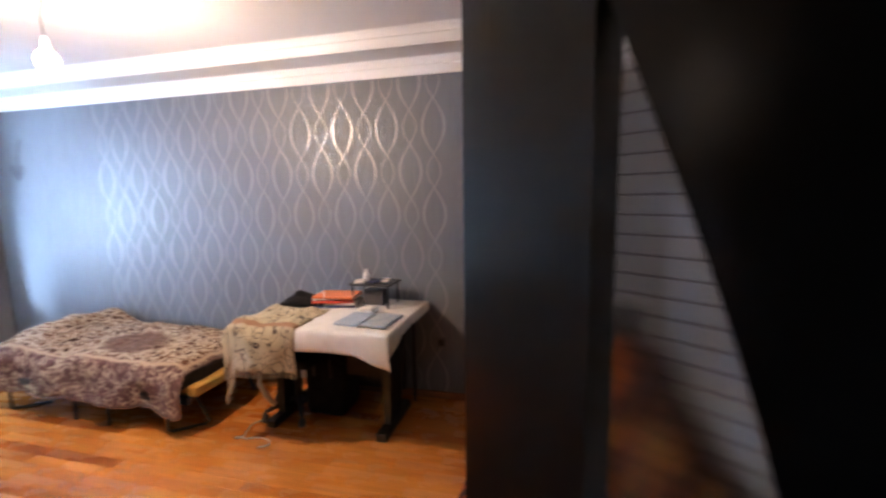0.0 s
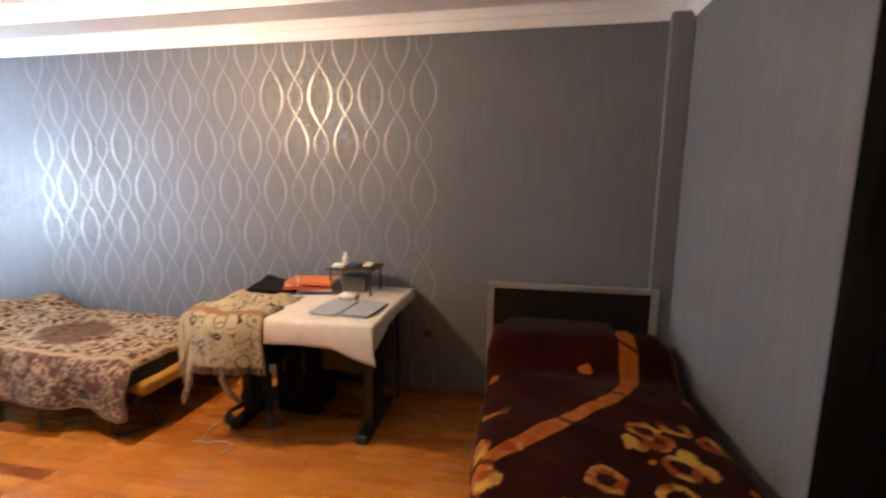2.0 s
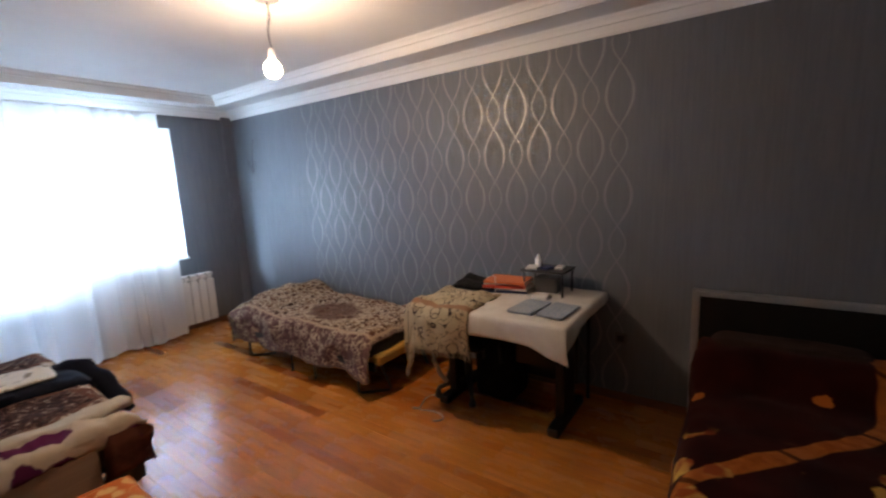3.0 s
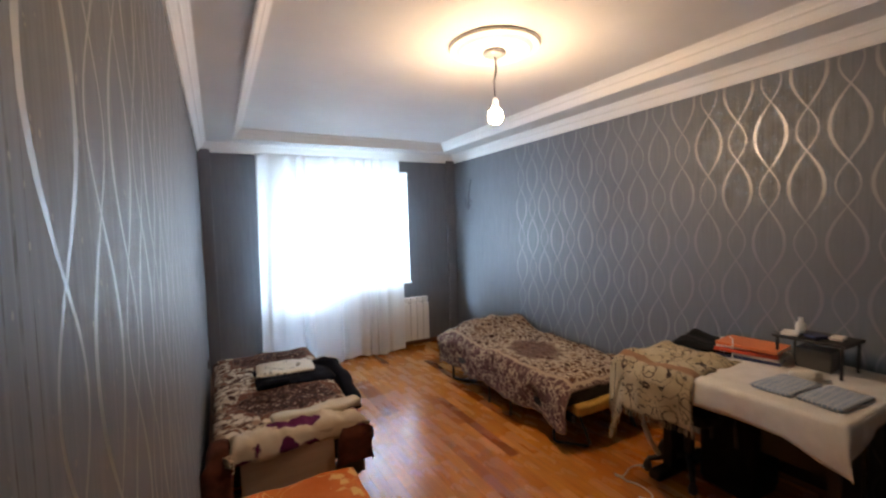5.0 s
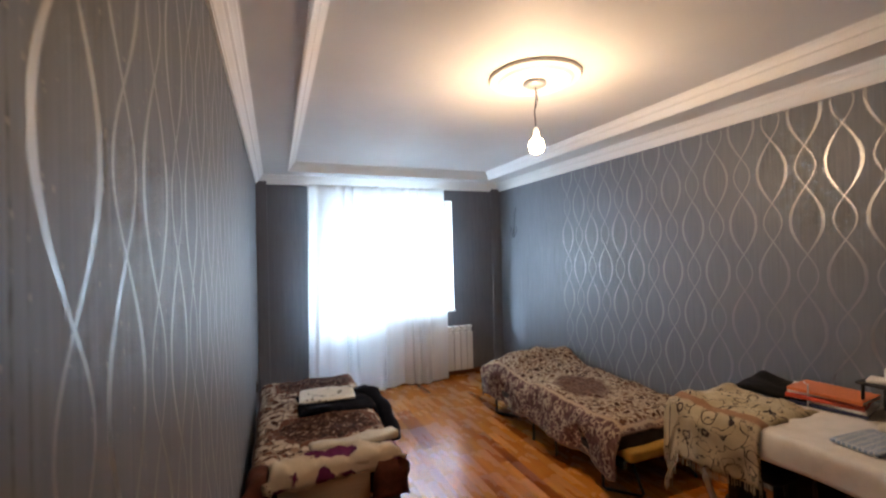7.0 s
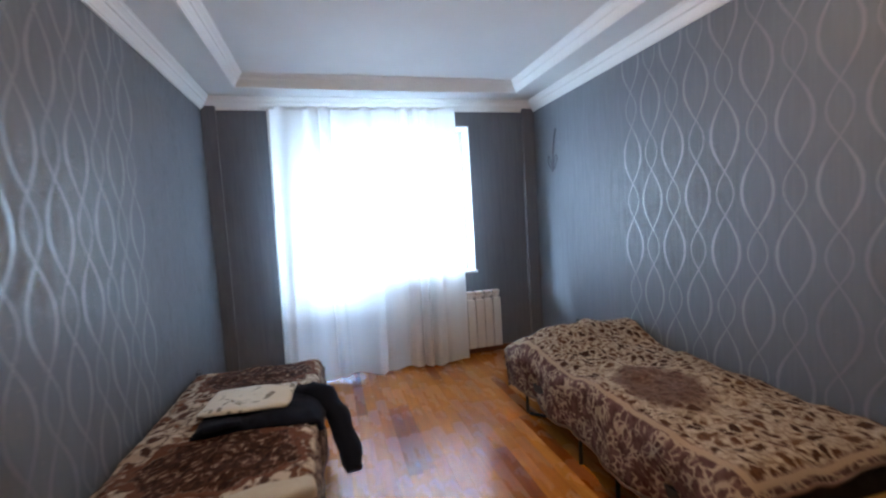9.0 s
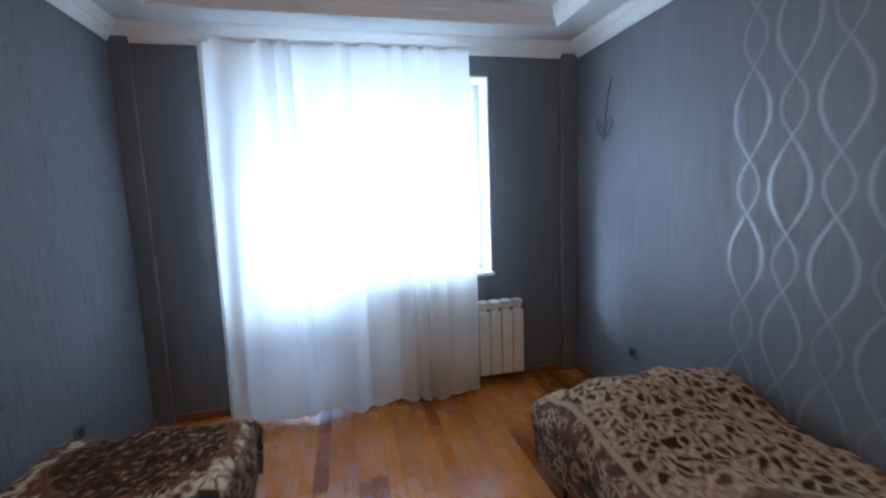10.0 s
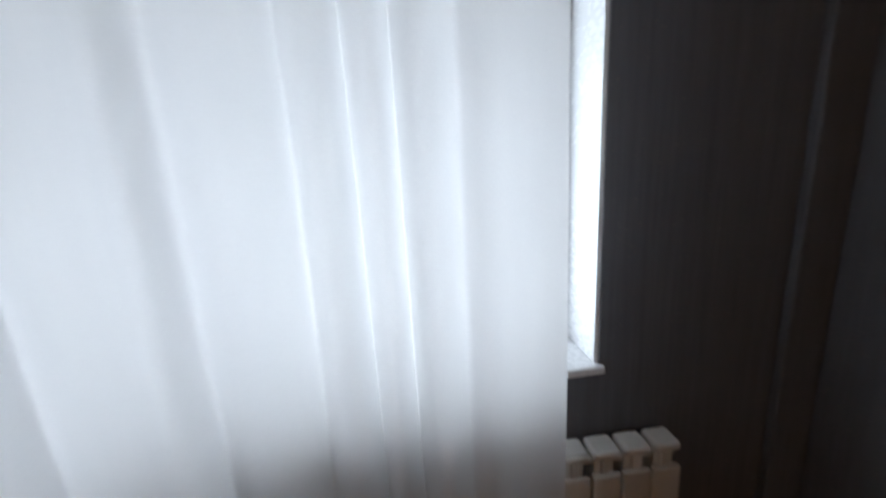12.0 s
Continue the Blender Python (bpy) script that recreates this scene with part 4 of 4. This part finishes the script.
    for v in sleeve.verts:
        crease = swell((v.co.y * 0.6 + v.co.x, v.co.z), 0.014, 0.055, 3)
        v.co += Vector((crease, swell((v.co.z, v.co.x), 0.012, 0.05, 9), swell((v.co.x, v.co.y), 0.018, 0.045, 5)))
    part("sleeve", sleeve, navy_cloth, ob, "sleeve hanging over the bed edge", True)
    collar = soft_block(0.36, 0.52, 3.90, 3.97, 0.52, 0.55, 0.012, 27, 0.012, 0.014, 10)
    part("collar", collar, navy_cloth, ob, "", True)
    tw = soft_block(0.325, 0.715, 4.01, 4.30, 0.535, 0.558, 0.014, 23, 0.010, 0.018, -5)
    tagged(link("folded_towel", tw, towel_cloth, smooth=True), "cream printed towel folded on the navy jacket", "towel")


west_bed()


def south_bed():
    t = thing("bed", "single bed with dark headboard edged in silver", "bed")
    x0, x1, y0, y1 = 1.06, 2.95, 0.06, 1.01
    part("mattress", soft_block(x0 + 0.02, x1 - 0.04, y0 + 0.02, y1 - 0.02, 0.20, 0.42, 0.05, 31), mattress_cloth, t, smooth=True)
    head = part("headboard", boxes((2.945, 2.995, 0.085, 1.02, 0.05, 0.80), bevel=0.004), dark_board, t)
    part("trim", boxes((2.932, 2.998, 1.023, 1.062, 0.0, 0.835), (2.932, 2.998, 0.043, 0.082, 0.0, 0.835), (2.932, 2.998, 0.082, 1.023, 0.803, 0.835), bevel=0.004), silver_trim, head, "silver-grey foil edging")
    part("side_board", boxes((x0, x1 - 0.03, y1 - 0.025, y1 + 0.0, 0.08, 0.26), bevel=0.004), dark_board, t)
    part("side_board", boxes((x0, x1 - 0.03, y0, y0 + 0.025, 0.08, 0.26), bevel=0.004), dark_board, t)
    part("foot_board", boxes((x0 - 0.03, x0 - 0.002, y0, y1, 0.03, 0.40), bevel=0.004), dark_board, t)
    for x in (x0 + 0.02, 2.8):
        for y in (y0 + 0.04, y1 - 0.05):
            part("leg", boxes((x, x + 0.05, y - 0.02, y + 0.03, 0, 0.2)), dark_board, t)
    p = soft_block(2.64, 2.928, 0.28, 0.965, 0.43, 0.645, 0.085, 33, 0.01, 0.03)
    tagged(link("pillow", p, pillow_cloth, smooth=True), "dark brown pillow against the headboard under the blanket", "pillow")
    c = drape(x0 + 0.01, 2.84, y0 + 0.015, y1 - 0.01, 0.485, (0.05, 0.0, 0.02, 0.33), 0.03, 35, 0.016, 0.2, 0.03, 0.02, 0.025, 0.08)
    uvl = c.loops.layers.uv.active
    for f in c.faces:
        for lp in f.loops:
            u, v = lp[uvl].uv
            lp[uvl].uv = (1.0 - v, u)
    for v in c.verts:
        k = max(0.0, min(1.0, (v.co.x - 2.40) / 0.25))
        v.co.z += 0.135 * k * k * (3 - 2 * k) * (1 if v.co.z > 0.35 else 0.35)
    rim = rim_points()
    ob = tagged(link("plush_blanket", c, rose_plush, smooth=True), "maroon plush blanket with orange vine and yellow flowers on the bed", "blanket")
    hem(ob, rim, 0.009, hem_maroon)
    thicken(ob, 0.015)


south_bed()

# ---- orange-covered ottoman ----
ot = thing("ottoman", "low padded ottoman under an orange floral cloth", "ottoman")
part("body", soft_block(0.09, 0.65, 2.26, 2.92, 0.06, 0.375, 0.04, 41), brown_cloth, ot, smooth=True)
for x in (0.14, 0.56):
    for y in (2.32, 2.82):
        part("foot", boxes((x, x + 0.05, y, y + 0.05, 0, 0.08)), black_plastic, ot)
oc = drape(0.08, 0.665, 2.24, 2.935, 0.400, (0.05, 0.18, 0.16, 0.12), 0.025, 43, 0.010, 0.15, 0.02, 0.015, 0.02, 0.07)
thicken(tagged(link("orange_cloth", oc, orange_cotton, smooth=True), "bright orange cloth with pale leaves and scrolls over the ottoman", "cloth"), 0.01)

# ---- table and what is on it ----
TX0, TX1, TY0, TY1, TZ = 2.17, 2.97, 1.575, 2.585, 0.760
table = thing("table", "dark wooden table with sled feet under a white cloth", "table")
part("tabletop", boxes((TX0, TX1, TY0, TY1, TZ - 0.03, TZ), bevel=0.006), dark_board, table)
part("apron", boxes((TX0 + 0.45, TX0 + 0.48, TY0 + 0.16, TY1 - 0.16, 0.30, TZ - 0.03)), dark_board, table)
# Unseen dark panel, added to deepen the shade under the table.
part("back_panel", boxes((2.88, 2.90, 1.72, 2.47, 0.10, TZ - 0.031)), dark_board, table)
for y in (1.675, 2.46):
    leg = part("leg", boxes((2.47, 2.68, y, y + 0.055, 0.05, TZ - 0.03), bevel=0.006), dark_board, table)
    part("foot", boxes((2.345, 2.84, y - 0.01, y + 0.065, 0.0, 0.055), bevel=0.014, seg=3), dark_board, leg)
    part("bearer", boxes((2.26, 2.9, y, y + 0.055, TZ - 0.075, TZ - 0.031)), dark_board, leg)
part("rear_leg", tube([(2.92, 1.66, TZ - 0.03), (2.92, 1.66, 0)], 0.012, 8), black_steel, table)
tc = drape(TX0 - 0.02, TX1, TY0 - 0.02, TY1 - 0.25, TZ + 0.006, (0.12, 0.0, 0.055, 0.0), 0.018, 51, 0.003, 0.2, 0.0, 0.008, 0.022, 0.012)
for v in tc.verts:
    k = max(0, 1 - math.hypot(v.co.x - TX0 + 0.03, v.co.y - TY0 + 0.03) / 0.22)
    if v.co.z < TZ - 0.02:
        v.co.z -= 0.07 * k
thicken(tagged(link("tablecloth", tc, white_linen, smooth=True), "white cloth spread over the dark table, corner hanging down", "tablecloth"), 0.005)
sh = drape(TX0 - 0.035, 2.60, 2.13, TY1 + 0.015, TZ + 0.022, (0.26, 0.0, 0.0, 0.10), 0.015, 55, 0.018, 0.09, 0.0, 0.02, 0.03, 0.04)
for v in sh.verts:
    if v.co.z < TZ - 0.05 and v.co.y > TY1 - 0.06:
        v.co.z -= 0.20 * min(1, (v.co.y - TY1 + 0.06) / 0.07)
fringe_at = [p for p in rim_points() if p.x < TX0 - 0.02 and p.z < TZ - 0.18]
shawl = thicken(tagged(link("shawl", sh, shawl_cloth, smooth=True), "cream printed shawl with dark scrolls draped over the table edge", "shawl"), 0.008)
fb = bmesh.new()
for p in fringe_at:
    for k in range(2):
        q = p + Vector((random.uniform(-0.006, 0.006), random.uniform(-0.012, 0.012), 0))
        bmesh.ops.create_cone(fb, segments=5, radius1=0.0016, radius2=0.0012, depth=0.035, cap_ends=True, matrix=Matrix.Translation(q - Vector((0, 0, 0.016))))
tagged(part("fringe", fb, hem_cream, shawl, "short cream thread fringe"), kind="stuff")
dk = soft_block(2.60, 2.94, 2.22, 2.57, TZ + 0.008, TZ + 0.045, 0.02, 57, 0.03, 0.02, 8)
tagged(link("folded_clothes", dk, black_cloth, smooth=True), "crumpled black garment lying on the table", "clothes")

for i, (m, dx, dy, a, h) in enumerate(((paper_blue, 0, 0, 2, 0.016), (paper_white, 0.01, -0.005, -3, 0.016), (paper_red, -0.01, 0.01, 4, 0.020), (paper_white, 0.015, 0.02, 9, 0.012), (paper_orange, -0.012, -0.01, -6, 0.018))):
    z = TZ + 0.010 + sum((0.016, 0.016, 0.020, 0.012, 0.018)[:i])
    bk = thing("book", ("navy", "white", "red", "white", "orange-red")[i] + " thin book lying in a stack on the table", "book", "stack of books")
    r = Matrix.Rotation(radians(a + 12), 4, "Z")
    for nm, b, mm in (("cover", (-0.10, 0.10, -0.145, 0.145, 0, 0.003), m), ("cover", (-0.10, 0.10, -0.145, 0.145, h - 0.004, h - 0.001), m), ("spine", (-0.1015, -0.0985, -0.145, 0.145, 0.003, h - 0.004), m), ("pages", (-0.097, 0.097, -0.142, 0.142, 0.003, h - 0.004), paper_white)):
        part(nm, boxes(b), mm, bk)
    bk.matrix_world = Matrix.Translation((2.73 + dx, 2.16 + dy, z)) @ r
clip = tagged(link("plastic_clip", tube([(2.615, 2.20, TZ + 0.008), (2.61, 2.195, TZ + 0.12), (2.625, 2.22, TZ + 0.125)], 0.004, 6), white_plastic), "white plastic tie standing at the book stack", "tie")

for yy, seed in ((1.85, 61), (1.675, 63)):
    b = soft_block(2.26, 2.53, yy - 0.075, yy + 0.085, TZ + 0.008, TZ + 0.026, 0.008, seed, 0.004, 0.02, -4)
    tagged(link("folded_cloth", b, blue_cloth, smooth=True), "blue-grey tea towel with white stripes folded on the tablecloth", "cloth")

st = thing("bed_tray", "small dark tray table standing on the larger table", "tray table")
part("tray_top", boxes((2.67, 2.90, 1.74, 2.04, 0.920, 0.935), bevel=0.005), dark_board, st)
for x in (2.69, 2.88):
    for y in (1.76, 2.02):
        part("leg", tube([(x, y, TZ + 0.006), (x, y, 0.921)], 0.007, 8), black_steel, st)
mug = thing("grey_box", "dark grey box standing under the small tray table", "box")
part("body", boxes((2.75, 2.86, 1.82, 1.97, TZ + 0.008, 0.875), bevel=0.008), socket_plastic, mug)
bt = thing("bottle", "small white plastic bottle on the tray table", "bottle")
part("body", lathe([(0.020, 0.936), (0.022, 0.942), (0.022, 0.985), (0.012, 0.996)], 2.80, 1.965, 20), white_plastic, bt, smooth=True)
part("cap", lathe([(0.011, 0.997), (0.011, 1.016), (0.009, 1.018)], 2.80, 1.965, 16), white_plastic, bt)
for (x, y, a, m, w, d, lab) in ((2.73, 1.98, 14, paper_white, 0.05, 0.035, "white"), (2.75, 1.88, -20, paper_blue, 0.04, 0.03, "dark blue"), (2.79, 1.81, 8, paper_white, 0.045, 0.025, "white")):
    pk = tagged(link("small_packet", boxes((-w, w, -d, d, 0, 0.014), bevel=0.003), m), lab + " small packet lying on the tray table", "packet")
    pk.matrix_world = Matrix.Translation((x, y, 0.9365)) @ Matrix.Rotation(radians(a), 4, "Z")
ms = tagged(link("white_pouch", soft_block(2.53, 2.63, 1.80, 1.91, TZ + 0.008, TZ + 0.05, 0.02, 67, 0.006, 0.012), white_linen, smooth=True), "small cream pouch on the tablecloth beside blue cloths", "pouch")

# Bag-like block with straps, added to stand in for the shade under the table.
bag = thing("shade_block", "black cloth block added for the deep shade under the table", "bag")
part("body", soft_block(2.56, 2.86, 2.06, 2.36, 0.0, 0.50, 0.05, 81, 0.02, 0.04), black_cloth, bag, smooth=True)
for y in (2.14, 2.27):
    part("strap", tube([(2.55, y, 0.30), (2.535, y, 0.42), (2.56, y + 0.01, 0.51), (2.62, y, 0.525)], 0.010, 8), black_plastic, bag)

# office chair pushed under the table
ch = thing("office_chair", "black swivel chair with bright-tipped castors pushed under the table", "chair")
CX, CY = 2.60, 2.43
part("seat", soft_block(CX - 0.22, CX + 0.22, CY - 0.22, CY + 0.20, 0.40, 0.48, 0.03, 71), black_cloth, ch, smooth=True)
part("column", lathe([(0.03, 0.08), (0.03, 0.24), (0.018, 0.25), (0.018, 0.40)], CX, CY, 16), black_steel, ch)
for k in range(5):
    a = radians(72 * k + 144)
    ex, ey = CX + 0.24 * math.cos(a), CY + 0.24 * math.sin(a)
    arm = part("base_arm", tube([(CX, CY, 0.11), ((CX + ex) / 2, (CY + ey) / 2, 0.10), (ex, ey, 0.075)], [0.024, 0.02, 0.014], 8), black_plastic, ch)
    part("castor", lathe([(0.006, 0.0), (0.022, 0.004), (0.026, 0.03), (0.02, 0.055), (0.008, 0.075)], ex, ey, 14), black_plastic, arm)
    part("castor_tip", boxes((ex - 0.014 + 0.02 * math.cos(a), ex + 0.014 + 0.02 * math.cos(a), ey - 0.014 + 0.02 * math.sin(a), ey + 0.014 + 0.02 * math.sin(a), 0.002, 0.022), bevel=0.004), chrome, arm, "bright metal tip")
part("armrest", tube([(2.44, 2.58, 0.44), (2.38, 2.59, 0.40), (2.37, 2.57, 0.30), (2.39, 2.54, 0.2), (2.44, 2.52, 0.12)], 0.016, 8), cable_white, ch, "pale curved support")

loop = [(2.42 - 0.25 * k / 14 + 0.05 * math.sin(k * 0.5), 2.62 - 0.02 * math.sin(k * 0.9), 0.006) for k in range(15)]
loop += [(2.175 + 0.05 * math.sin(a), 2.47 + 0.09 * math.cos(a), 0.006) for a in np.linspace(0.4, 4.2, 16)]
tagged(link("cable", tube(loop, 0.004, 6), cable_white), "thin pale cable lying curled on the wooden floor", "cable")

# ---- wall fittings ----
wl = thing("wall_wires", "bare lamp wires hanging from the papered wall", "wires")
part("wire", tube([(W - 0.002, 5.500, 2.115), (W - 0.02, 5.505, 2.035), (W - 0.03, 5.515, 1.915), (W - 0.03, 5.530, 1.755), (W - 0.028, 5.540, 1.730)], 0.005, 8), wire_sheath, wl)
part("wire", tube([(W - 0.03, 5.525, 1.745), (W - 0.035, 5.480, 1.775), (W - 0.03, 5.445, 1.835), (W - 0.03, 5.460, 1.870), (W - 0.03, 5.495, 1.855), (W - 0.028, 5.522, 1.785)], 0.004, 8), wire_sheath, wl)
part("wire", tube([(W - 0.03, 5.530, 1.745), (W - 0.035, 5.580, 1.785), (W - 0.03, 5.610, 1.845), (W - 0.03, 5.595, 1.880), (W - 0.03, 5.570, 1.845), (W - 0.028, 5.545, 1.775)], 0.004, 8), wire_sheath, wl)
for x0, x1, y, z in ((W - 0.012, W - 0.001, 5.24, 0.335), (0.001, 0.012, 5.18, 0.335), (W - 0.012, W - 0.001, 1.47, 0.40)):
    so = thing("wall_socket", "grey plastic power socket low on the papered wall", "socket")
    part("plate", boxes((x0, x1, y - 0.04, y + 0.04, z, z + 0.08), bevel=0.004), socket_plastic, so)
    xx = x0 - 0.003 if x1 > 1 else x1 + 0.003
    part("insert", boxes((min(xx, (x0 + x1) / 2), max(xx, (x0 + x1) / 2), y - 0.022, y + 0.022, z + 0.018, z + 0.062), bevel=0.002), black_plastic, so)

# ---- floor, last ----
floor = thing("floor", "varnished orange-brown parquet strip floor", "floor", kind="structure")
part("underlay", boxes((-1.5, W, S, N + 0.38, -0.1, -0.012)), dark_board, floor)
rng = random.Random(5)
PW, gap = 0.074, 0.0002
lengths = (0.50, 0.68, 0.85, 1.10)


def plank_mesh(length):
    bm = boxes((-PW / 2 + gap, PW / 2 - gap, -length / 2 + gap, length / 2 - gap, -0.012, 0.0))
    me = bpy.data.meshes.new("plank")
    bm.to_mesh(me)
    bm.free()
    me.materials.append(oak)
    return me


shared = {l: plank_mesh(l) for l in lengths}
rest = bmesh.new()
count = 0
x = PW / 2
while x - PW / 2 < W:
    y = S - rng.random() * 0.6
    while y < N:
        l = rng.choice(lengths)
        c = y + l / 2
        if 0.45 < x < 2.6 and 0.6 < c < 5.6 and count < 300:
            p = new("plank", shared[l])
            p.parent = floor
            p.location = (x, c, 0)
            count += 1
        else:
            a, b = max(y, S), min(y + l, N + 0.2)
            if b - a > 0.02:
                m = Matrix.LocRotScale((x, (a + b) / 2, -0.006), None, (PW - 2 * gap, b - a - 2 * gap, 0.012))
                bmesh.ops.create_cube(rest, size=1, matrix=m)
        y += l
    x += PW
me = bpy.data.meshes.new("planks")
rest.to_mesh(me)
rest.free()
me.materials.append(oak)
pl = new("planks", me)
pl.parent = floor
tagged(pl, kind="stuff")
tagged(link("floor_hall", boxes((-1.4, -0.001, -1.2, 1.6, -0.011, 0.0)), skirt_wood), "plain wooden hall floor", "floor", kind="structure")
